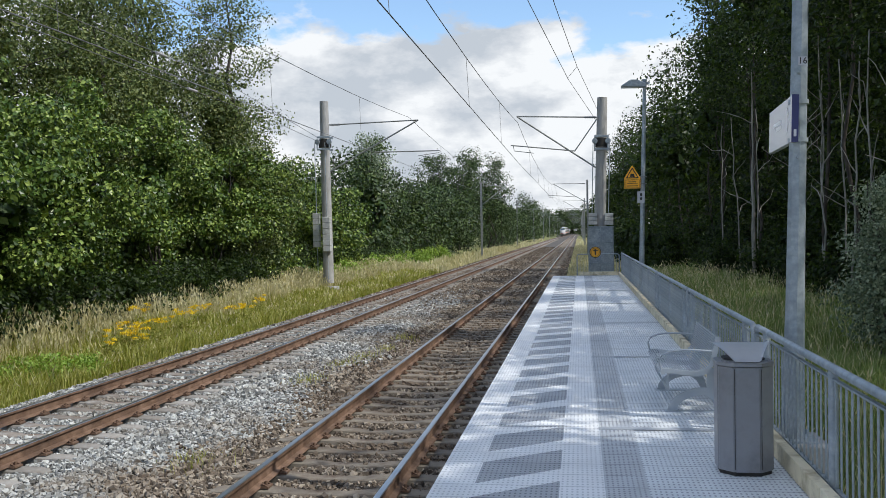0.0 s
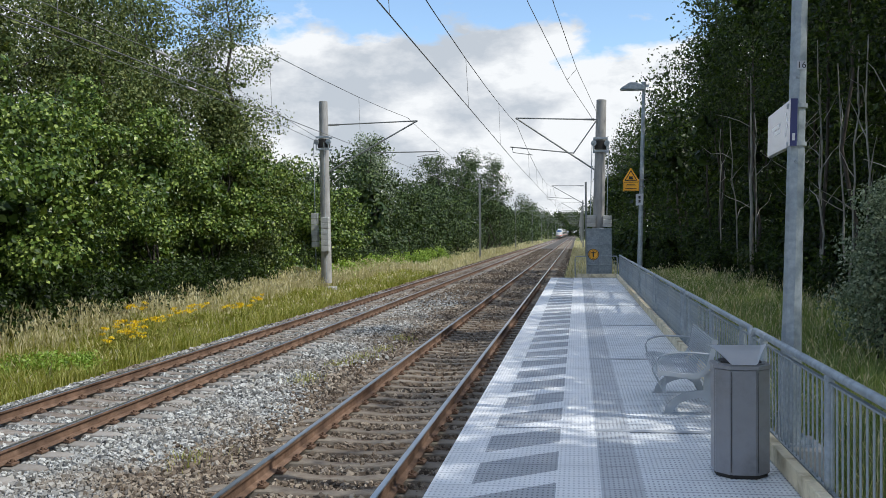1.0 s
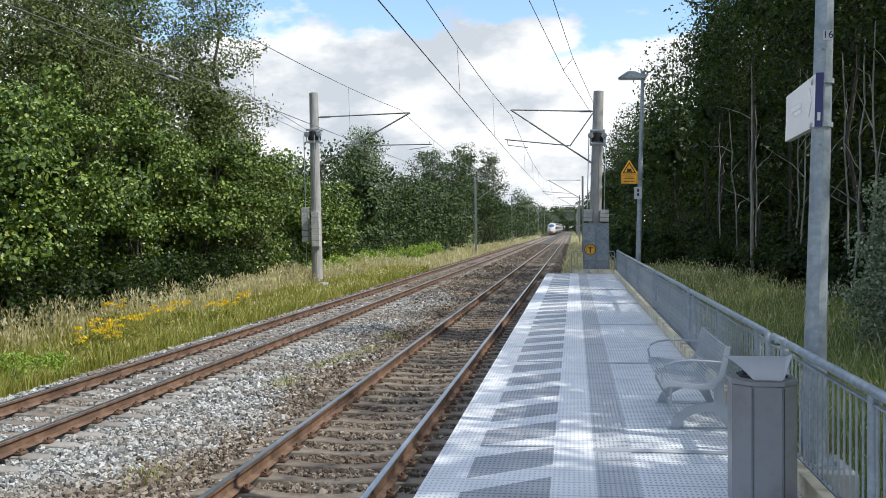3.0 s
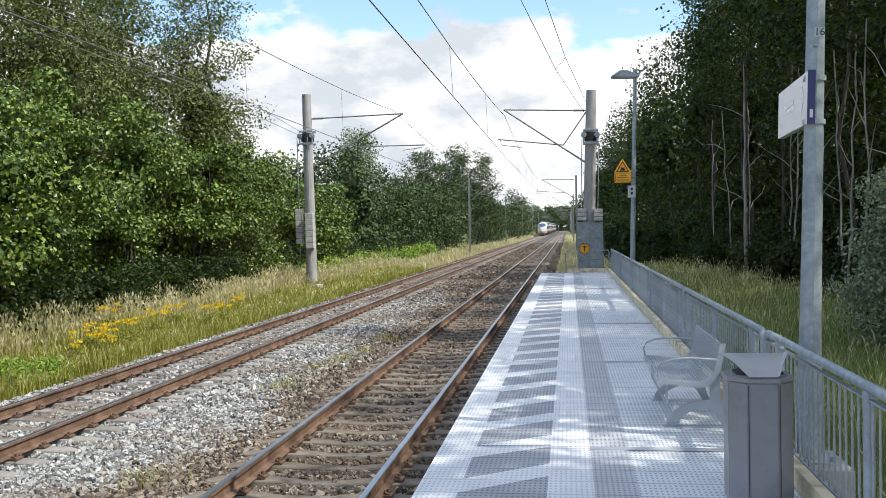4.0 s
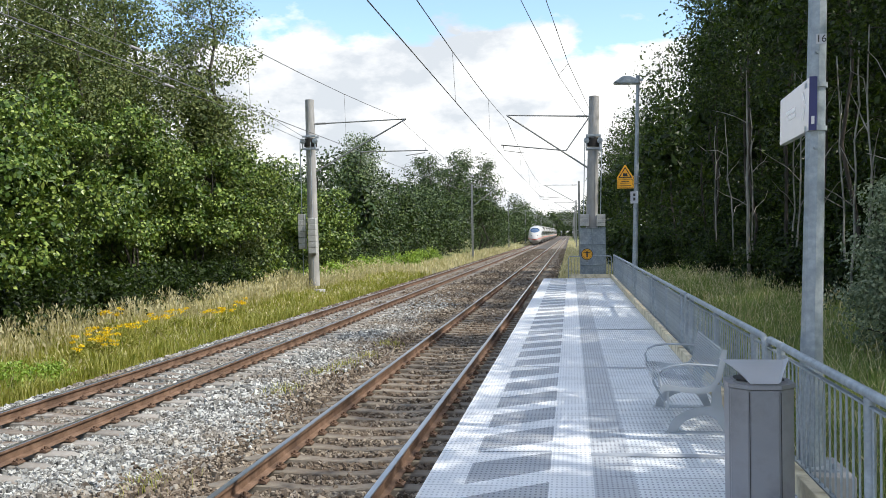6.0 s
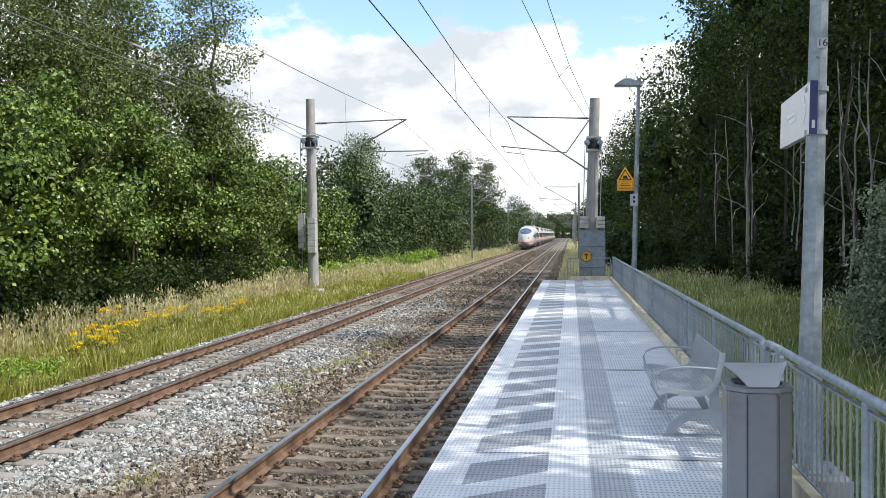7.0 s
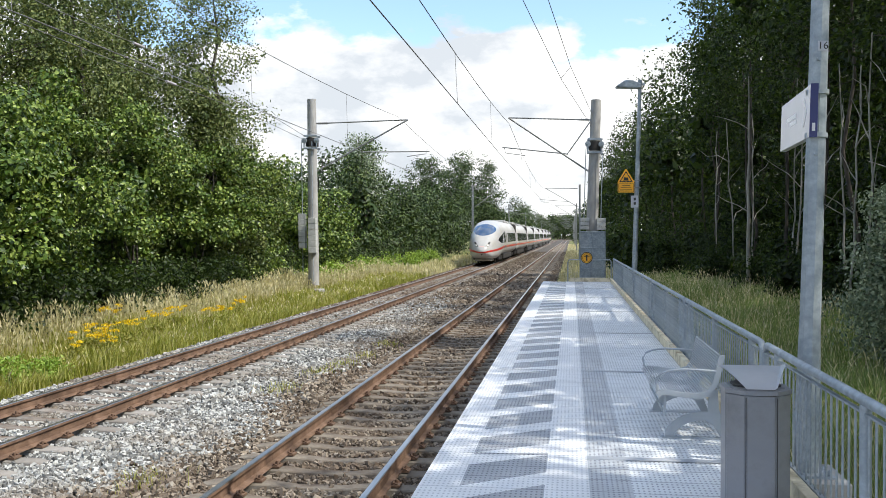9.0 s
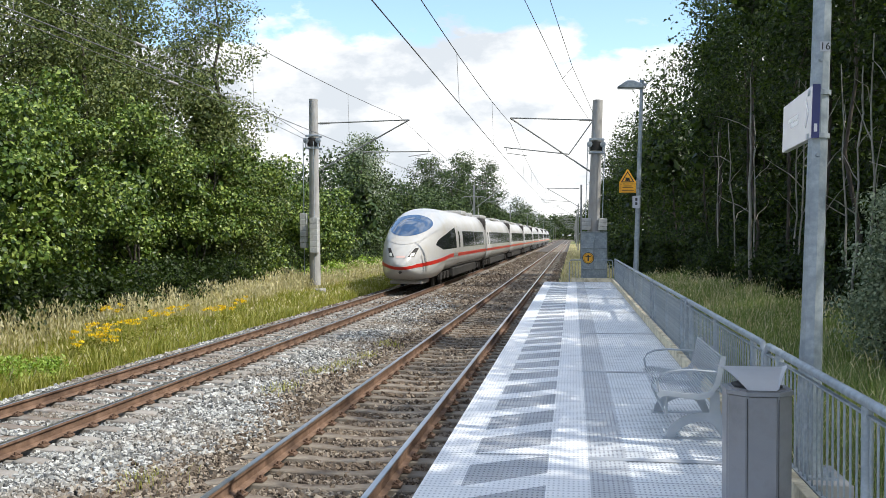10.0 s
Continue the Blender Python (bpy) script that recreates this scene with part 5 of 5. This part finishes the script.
def blades(name, label, material, n, region, height, seed, lean=0.35, width=0.006, heads=False, z_of=ground_z, category="grass"):
    """Grass: bent tapering blades, three corners low and a tip; region(g, n) gives the places."""
    g = np.random.default_rng(seed)
    x, y = region(g, n)
    z = z_of(x, y)
    n = len(x)
    h = height * g.uniform(0.45, 1.25, n) * (0.75 + 0.25 * np.sin(x * 2.1 + y * 0.7) * np.sin(y * 1.3))
    a = g.uniform(0, math.tau, n)
    w = width * (1 + y / 18.0) * g.uniform(0.7, 1.3, n)
    dx, dy = np.cos(a), np.sin(a)
    bx, by = np.cos(a + 1.57) * lean * h * g.uniform(0.2, 1.3, n), np.sin(a + 1.57) * lean * h * g.uniform(0.2, 1.3, n)
    d = np.stack([dx, dy, 0 * dx], 1)
    p0 = np.stack([x, y, z - 0.03], 1)
    p1 = np.stack([x + bx * 0.35, y + by * 0.35, z + h * 0.6], 1)
    p2 = np.stack([x + bx, y + by, z + h], 1)
    e0, e1, e2 = d * w[:, None], d * (w * 0.85)[:, None], d * (w * 0.2)[:, None]
    V = np.concatenate([np.stack([p0 - e0, p0 + e0, p1 + e1, p1 - e1], 1), np.stack([p1 - e1, p1 + e1, p2 + e2, p2 - e2], 1)])
    if heads:
        s = np.stack([bx, by, h * 0.5], 1)
        s /= np.linalg.norm(s, axis=1, keepdims=True)
        tip = p2
        e = d * (w * 2.2)[:, None]
        V2 = np.stack([tip - s * 0.02, tip + s * 0.05 + e, tip + s * 0.13, tip + s * 0.05 - e], 1)
        V = np.concatenate([V, V2])
    V = V.reshape(-1, 3)
    ob = new(name, mesh_np(name, V, quads(V), material))
    tagged(ob, label, category, kind="stuff")
    return ob


def verge(x0, x1, y0, y1, power=1.0):
    def f(g, n):
        y = y0 + (y1 - y0) * g.random(n) ** power
        return g.uniform(x0, x1, n), y
    return f


def build_left_plants():
    hz = dict(leaf=None, material=M["hazel"], bark=M["bark"], label="dense hazel bush with broad bright green leaves", group="hazel bushes", category="bush")
    for i, (x, y, h, w) in enumerate([(-12.9, 15.0, 4.6, 2.1), (-14.0, 18.8, 6.0, 2.7), (-14.9, 23.0, 6.6, 2.8), (-14.9, 29.5, 7.0, 2.8), (-14.9, 34.5, 6.0, 2.6), (-11.9, 11.6, 3.6, 1.7), (-16.8, 20.5, 8.0, 3.0), (-15.6, 16.5, 8.0, 3.0), (-14.7, 38.4, 6.4, 2.3)]):
        make_tree("hazel_bush", x, y, h, w, seed=20 + i, clumps=32, per=230, size=0.118, low=0.10 if i < 6 else 0.0, trunk=0.07, stems=5, clump_r=0.66, fill=30, shape=2.0, cat_flat=0.62, shell=0.66, inner=3.0, broad=0.43, **hz)
    for i, (x, y, h, w) in enumerate([(-15.2, 43.0, 6.0, 2.3), (-14.7, 47.6, 5.7, 2.2), (-14.4, 52.5, 5.6, 2.1)]):
        make_tree("hazel_bush", x, y, h, w, seed=30 + i, clumps=28, per=170, size=0.15, low=0.05, trunk=0.07, stems=5, clump_r=0.75, fill=20, shape=2.0, cat_flat=0.62, shell=0.72, inner=2.0, broad=0.43, **hz)
    ol = dict(leaf=None, material=M["olive"], bark=M["bark"], label="tall willow with loose small grey-green leaves", group="willows")
    for i, (x, y, h, w) in enumerate([(-19.5, 27.0, 15.5, 4.4), (-17.8, 34.0, 13.5, 3.6), (-23.5, 26.0, 17.0, 4.8), (-19.5, 20.0, 13.0, 4.2), (-20.5, 33.0, 16.0, 4.6), (-15.6, 37.5, 13.6, 3.0), (-17.8, 31.0, 13.8, 3.4), (-17.0, 36.0, 14.0, 3.0), (-15.2, 39.5, 8.6, 2.4)]):
        make_tree("willow_tree", x, y, h, w, seed=40 + i, clumps=96, per=120, size=0.12, low=0.10, trunk=0.2, clump_r=0.85, fill=10, inner=2.2, **ol)
    md = dict(leaf=None, material=M["mid"], bark=M["bark"], group="trackside trees")
    k = 0
    for x, y, h, w in [(-17.5, 49, 5.6, 2.6), (-17, 60, 8.0, 2.8), (-15.2, 66, 9.2, 2.6), (-16.5, 73, 10.2, 3.2), (-14.6, 79, 7.2, 2.6),
                       (-15.8, 86, 7.6, 3.0), (-14.4, 93, 7.2, 2.8), (-14.0, 101, 7.4, 2.8), (-14.4, 110, 11.5, 3.2), (-17.6, 118, 13.8, 3.6), (-14.8, 121, 14.6, 3.6), (-12.6, 128, 14.4, 3.4), (-12.0, 137, 13.4, 3.2), (-12.4, 146, 10, 3.0), (-19.5, 124, 13.5, 3.8), (-16.4, 130, 15.2, 3.6),
                       (-20, 56, 6, 3.0), (-20, 70, 8.5, 3.4), (-19, 84, 9, 3.6), (-18, 98, 8, 3.6)]:
        k += 1
        make_tree("broadleaf_tree", x, y, h, w, seed=60 + k, clumps=24, per=130, size=0.23, low=0.05, trunk=0.14, stems=2, clump_r=1.2, shell=0.78, fill=12, inner=2.4, cat_flat=0.7, label="dense dark green broadleaf tree beside the track, hollows shaded in colour", **md)
    make_tree("silver_tree", -16.4, 69, 10.6, 2.4, None, M["silver"], M["bark"], "slender tree with thin silvery leaves", 99, clumps=60, per=60, size=0.16, low=0.35, trunk=0.14, clump_r=0.8)
    for i, (x, y, h) in enumerate([(-12.9, 13.6, 1.0), (-14.8, 16, 0.9), (-15.2, 18.4, 0.9), (-15.6, 21, 0.9), (-15.8, 23.6, 0.9), (-15.6, 26.4, 1.0), (-15.0, 29.4, 1.4), (-17, 15, 4.0), (-17.5, 19, 4.0), (-18, 23, 4.5), (-18.5, 27.5, 4.5), (-18.5, 32, 4.5), (-19, 37, 4.5), (-20, 43, 4.5), (-14.8, 32.6, 1.6), (-15.0, 36, 1.7), (-14.6, 39.6, 1.6), (-14.4, 45, 1.8), (-14.2, 51, 1.8), (-14.2, 58, 1.8), (-14, 65, 1.8)]):
        make_tree("bramble_shrub", x, y, h, 1.3 if h < 3 else 2.6, None, M["mid"], M["bark"], "low bramble at the foot of the trees, hollows shaded in colour", 160 + i, clumps=30 if h < 3 else 40, per=40, size=0.115 if h < 3 else 0.24, low=0.0, trunk=0.03, stems=4, clump_r=0.4 if h < 3 else 0.75, category="bush", group="brambles")
    # brambles added in the darkened leaf colour for the shaded hollow here
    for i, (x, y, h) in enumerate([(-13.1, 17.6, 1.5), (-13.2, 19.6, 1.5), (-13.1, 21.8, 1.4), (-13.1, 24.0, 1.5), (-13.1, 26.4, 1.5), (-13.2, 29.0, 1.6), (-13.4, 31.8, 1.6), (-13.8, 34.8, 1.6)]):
        make_tree("bramble_shrub", x, y, h, 1.15, None, M["forest"], M["bark"], "low bramble with leaves coloured dark for the shade under the hazels", 500 + i, clumps=34, per=40, size=0.12, low=0.0, trunk=0.03, stems=4, clump_r=0.4, category="bush", group="brambles")
    for i, (x, y) in enumerate([(-10.6, 16.2), (-10.8, 15.2), (-10.4, 16.9), (-10.9, 14.2), (-10.5, 15.6)]):
        make_tree("nettle_clump", x, y, 0.55, 0.42, None, M["nettle"], M["bark"], "low clump of bright green nettles beside the ballast", 190 + i, clumps=24, per=26, size=0.07, low=0.1, trunk=0.012, stems=4, clump_r=0.16, category="weeds", group="nettles", fill=0)
    for i, (x, y, h) in enumerate([(-12.7, 45, 0.9), (-12.9, 48.5, 1.1), (-12.6, 52, 0.9), (-12.9, 56, 1.1), (-12.7, 60.5, 1.0), (-12.9, 65, 1.2), (-12.7, 70, 1.1), (-12.9, 76, 1.2), (-12.7, 83, 1.2)]):
        make_tree("nettle_clump", x, y, h, 1.0, None, M["nettle"], M["bark"], "tall green weeds at the foot of the trackside trees", 800 + i, clumps=26, per=30, size=0.13, low=0.0, trunk=0.015, stems=4, clump_r=0.35, category="weeds", group="nettles", fill=0)
    # low shrubs far down the line
    for i, (x, y, h, w) in enumerate([(-14, 150, 8, 3.4), (-13, 170, 7, 3.4), (-11.8, 195, 11.2, 3.4), (-12.5, 225, 9, 4), (-13, 260, 11, 4.5), (-14, 300, 12, 5), (-12, 350, 11, 5), (-13, 410, 12, 6)]):
        make_tree("broadleaf_tree", x, y, h, w, seed=120 + i, clumps=34, per=50, size=0.36, low=0.05, trunk=0.2, clump_r=1.5, label="distant green broadleaf tree beside the line", **md)


def build_right_plants():
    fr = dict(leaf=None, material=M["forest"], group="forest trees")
    g = np.random.default_rng(5)
    k = 0
    # edge row with full crowns, then taller trees behind
    rows = [(9.0, -8, 150, 4.4, (16, 19), 2.8, 44, 62, 0.40), (12.6, -14, 150, 5.4, (17, 20), 3.5, 46, 38, 0.22), (17.0, 10, 150, 6.0, (17, 21), 3.8, 30, 20, 0.03), (22.0, 30, 150, 7.0, (16, 19), 4.2, 26, 16, 0.0)]
    for x0, y0, y1, step, hh, w, cl, per, low in rows:
        y = y0
        while y < y1:
            k += 1
            far = y > 60
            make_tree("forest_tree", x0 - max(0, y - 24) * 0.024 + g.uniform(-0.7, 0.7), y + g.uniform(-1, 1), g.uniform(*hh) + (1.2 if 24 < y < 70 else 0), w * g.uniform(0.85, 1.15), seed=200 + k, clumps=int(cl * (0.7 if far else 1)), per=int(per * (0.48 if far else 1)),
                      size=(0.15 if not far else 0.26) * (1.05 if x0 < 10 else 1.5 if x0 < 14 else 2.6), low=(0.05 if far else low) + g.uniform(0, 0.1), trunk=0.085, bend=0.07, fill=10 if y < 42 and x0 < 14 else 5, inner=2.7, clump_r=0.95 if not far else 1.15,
                      bark=M["bark"], label="tall forest tree with leaves coloured dark for shade and a slim trunk", **fr)
            y += step * g.uniform(0.8, 1.2) * (1.35 if far else 1)
    # two unseen trees added at the edge beside the bench to shade the deck
    for i, (x, y) in enumerate([(8.5, 6.9), (8.9, 9.6)]):
        make_tree("forest_tree", x, y, 14.0, 2.4, seed=560 + i, clumps=46, per=44, size=0.16, low=0.3, trunk=0.11, bend=0.07, fill=3, clump_r=0.95, bark=M["bark"], label="tall forest tree with leaves coloured dark for shade and a slim trunk", **fr)
    # slim bare pale trunks in the forest's edge
    for i, (x, y, h) in enumerate([(7.25, 39.4, 9), (8.4, 36, 8), (8.8, 34.5, 8), (8.5, 33, 9), (9.0, 32, 8), (7.6, 22.5, 7), (8.0, 24, 7.5), (7.9, 20.5, 6.5), (8.3, 29, 8), (8.0, 47, 8), (7.8, 52, 8), (8.2, 27, 8), (8.6, 38, 8.5), (8.3, 44, 8)]):
        z0 = float(ground_z(np.array([x]), np.array([y]))[0])
        ob = thing("bare_trunk", pose(x, y, z0 - 0.05), label="slim pale bare trunk at the forest's edge", category="tree", group="bare trunks")
        bm = bmesh.new()
        gg = np.random.default_rng(300 + i)
        sp = limb_bm(bm, (0, 0, 0), (gg.normal() * 0.25, gg.normal() * 0.25, h), 0.10 if i == 0 else 0.042, 0.02, gg, 0.03, 8, 7)
        for j in range(4):
            q = sp[3 + j]
            limb_bm(bm, q, q + np.array([gg.normal() * 0.7, gg.normal() * 0.7, gg.uniform(0.5, 1.4)]), 0.025, 0.006, gg, 0.3, 3, 4)
        part("trunk", bm, M["pale_bark"], ob)
    for i, (x, y, h, w) in enumerate([(5.75, 17.6, 3.7, 0.85), (6.5, 18.6, 4.0, 1.0)]):
        make_tree("elder_bush", x, y, h, w, None, M["silver"], M["bark"], "bush with greyish leaves beside the meadow", 330 + i, clumps=60, per=90, size=0.075, low=0.05, trunk=0.05, stems=4, clump_r=0.36, category="bush")
    for i, (x, y, h, w) in enumerate([(11.5, 14, 5, 2.2), (11.5, 18, 5.5, 2.4), (12, 22, 6, 2.6), (12, 26, 6, 2.6), (12, 30, 6, 2.6), (12, 34, 6, 2.6), (12, 38, 6, 2.6), (12, 42, 6, 2.6), (12, 46, 6, 2.6), (12, 51, 6, 2.6), (11, 56, 6, 2.6), (11, 61, 6, 2.6), (15, 24, 7, 3), (15, 30, 7, 3), (15, 36, 7, 3), (15, 42, 7, 3), (15, 48, 7, 3), (15, 56, 7, 3), (19, 44, 7, 3.4), (20, 52, 7, 3.4), (19, 60, 7.5, 3.4), (20, 70, 8, 3.6), (19, 82, 8, 3.6), (19, 96, 8, 4), (15, 66, 7, 3.2), (14, 76, 7, 3.2), (10.5, 104, 6, 3), (13, 126, 8, 3.6), (17, 158, 10, 4.5), (22, 190, 12, 5), (30, 240, 14, 6), (42, 300, 16, 8), (8.2, 30, 1.6, 1.2), (8.0, 35, 1.8, 1.3), (7.6, 40, 1.7, 1.2), (7.2, 47, 2.0, 1.4), (7.9, 52.5, 2.4, 1.6), (9.0, 62, 2.8, 2.0), (10, 69, 3.0, 2.0), (9.5, 77, 3.0, 2.2), (5.5, 56, 2.6, 1.6), (4.6, 63, 2.6, 1.6), (4.2, 72, 3.0, 1.8), (4.4, 84, 3.4, 2.0), (8.8, 26, 1.5, 1.2), (9.0, 21, 1.7, 1.2), (9.7, 38, 2.8, 1.7), (9.6, 43, 3.0, 1.7), (9.3, 50, 3.2, 1.9), (8.6, 56, 3.2, 1.9), (9.9, 33, 2.8, 1.7), (9.9, 28.5, 2.6, 1.6), (4.6, 100, 4, 2.2), (4.6, 120, 5, 2.6), (5, 145, 8, 3), (6, 175, 11, 4), (5, 215, 12, 4.5), (4.5, 270, 13, 5), (5, 340, 13, 6)]):
        make_tree("undergrowth_shrub", x, y, h, w, None, M["forest"], M["bark"], "shrub at the forest's edge with leaves coloured dark for shade", 350 + i, clumps=38, per=34, inner=2.6, size=(0.14 if x < 10 else 0.24) if y < 60 else 0.3, low=0.0, trunk=0.03, bend=0.06, stems=3, clump_r=(0.45 if x < 10 else 0.8) if y < 60 else 0.9, category="bush", group="undergrowth")


def build_backdrop_trees():
    for i, (x, y, h, w) in enumerate([(-28, 520, 16, 9), (-12, 560, 15, 9), (4, 540, 16, 9), (18, 520, 17, 9), (-45, 500, 17, 10), (-4, 600, 17, 10)]):
        make_tree("distant_tree", x, y, h, w, None, M["mid"], M["bark"], "distant trees closing the end of the line", 400 + i, clumps=50, per=40, size=1.0, low=0.03, trunk=0.4, clump_r=2.6, group="distant trees")


def build_grass():
    blades("dry_grass", "tall straw-coloured dry grass on the embankment", M["straw"], 10500, verge(-12.9, -11.35, 11, 62, 1.1), 0.76, 1, heads=True, width=0.0042)
    blades("verge_stalks", "scattered pale dry stalks on the track's verge", M["straw"], 1500, verge(-11.2, -9.8, 11, 62, 1.3), 0.42, 21, heads=True, width=0.0034, lean=0.5)
    blades("verge_grass", "green grass and weeds on the track's verge", M["grass"], 42000, verge(-12.4, -9.65, 11, 62, 1.4), 0.46, 2, width=0.006, lean=0.5)
    blades("far_dry_grass", "pale dry grass along the far verge", M["straw"], 6000, verge(-12.0, -9.7, 60, 260, 1.5), 0.6, 3, width=0.009)
    blades("meadow_grass", "shaded green meadow grass beside the platform", M["meadow"], 60000, verge(1.75, 9.5, 3.5, 55, 1.4), 0.44, 4, width=0.0033, lean=0.75)
    blades("meadow_stalks", "pale dry stalks among the meadow grass", M["straw"], 4500, verge(1.85, 9.0, 4, 50, 1.3), 0.78, 5, heads=True, width=0.0024, lean=0.6)
    blades("track_end_grass", "dry grass beyond the platform's end", M["straw"], 11000, verge(-0.75, 3.0, 36, 260, 1.7), 0.55, 6, width=0.008)
    bed_z = lambda x, y: np.full(len(x), -0.98)

    def weeds(g, n):
        c = [(-4.6, 9.5), (-4.9, 17.5), (-4.7, 18.4), (-4.5, 20.0), (-5.0, 15.4), (-4.4, 22)]
        i = g.integers(0, len(c), n)
        cc = np.array(c)[i]
        return cc[:, 0] + g.normal(size=n) * 0.16, cc[:, 1] + g.normal(size=n) * 0.3
    blades("ballast_weeds", "small tufts of yellowish weeds growing in the ballast", M["grass"], 600, weeds, 0.18, 8, lean=0.8, width=0.0025, z_of=bed_z, category="weeds")
    # ragwort: leafy stems with flat yellow heads
    g = np.random.default_rng(11)
    spots = [(-10.5, 18.5), (-10.3, 19.1), (-10.2, 19.5), (-10.8, 19.4), (-10.3, 20.5), (-10.5, 22.3), (-10.9, 24.4), (-10.5, 25.8), (-10.4, 26.6), (-11.6, 21.9), (-10.6, 28.4)]
    first = None
    for i, (x, y) in enumerate(spots):
        z = float(ground_z(np.array([x]), np.array([y]))[0])
        if i % 4 == 0:
            first = thing("ragwort", pose(x, y, z), label="ragwort plant with flat clusters of yellow flowers", category="flower", group="ragwort plants")
            bm = bmesh.new()
            cents = []
            for s in range(7):
                a, r = g.uniform(0, math.tau), g.uniform(0.05, 0.4)
                tip = (math.cos(a) * r, math.sin(a) * r, g.uniform(0.5, 0.82))
                tube(bm, [(0, 0, 0), (tip[0] * 0.6, tip[1] * 0.6, tip[2] * 0.5), tip], 0.008, 4, 0.004)
                cents += [(tip[0] + g.normal() * 0.05, tip[1] + g.normal() * 0.05, tip[2] + g.normal() * 0.02) for _ in range(2)]
            part("stem", bm, M["grass"], first)
            V = leaf_cloud(cents, [0.075] * len(cents), 26, 0.035, 0.35, 0, 700 + i)
            fl = new("flower_head", mesh_np("flower_head", V, quads(V), M["flower"]))
            fl.parent = first
            tagged(fl, kind="stuff")
            V = leaf_cloud([(c[0] * 0.6, c[1] * 0.6, c[2] * 0.55) for c in cents], [0.12] * len(cents), 14, 0.07, 1, 0, 720 + i)
            lf = new("leaves", mesh_np("leaves", V, quads(V), M["grass"]))
            lf.parent = first
            tagged(lf, kind="stuff")
        else:
            copy_thing(first, pose(x, y, z, 0, 0, g.uniform(0, 360)))


def build_crossing():
    road = sheet("road", M["road"], None, -60, 40, 470, 476, -1.1, -0.73)
    tagged(road, "pale road crossing the tracks far down the line", "road", kind="structure")
    for i, (x, h) in enumerate([(-12.2, 2.6), (-4.9, 3.2), (0.9, 2.8), (3.2, 4.0)]):
        p = thing("signal_post", pose(x, 466 - 3 * i, -0.95), label="small distant signal post at the level crossing", category="signal", group="signal posts")
        bar_part(p, "post", [(0, 0, 0), (0, 0, h)], 0.09)
        bm = bmesh.new()
        box(bm, (0, -0.1, h - 0.3), (0.55, 0.12, 0.8), bevel=0.03)
        part("signal_head", bm, M["sign"], p)


# ---------------------------------------------------------------- build
build_ground()
build_ballast()
build_platform()
build_railing()
build_bench()
build_bin()
build_sign_pole()
build_street_lamp()
build_near_masts()
build_far_masts()
build_wires()
build_left_plants()
build_right_plants()
build_backdrop_trees()
build_grass()
build_crossing()
TRAIN = build_train()
build_track(TRACKS["near"], "near", "ballasted railway track beside the platform with worn rails")
build_track(TRACKS["far"], "far", "second ballasted railway track with rusty rails")


def motions():
    x, z = TRACKS["far"], RAIL_Z
    walk(TRAIN, [(t, pose(x, TRAIN_END + TRAIN_SPEED * (10.0 - t), z)) for t in (0.0, 2.5, 5.0, 7.5, 10.0)])


motions()
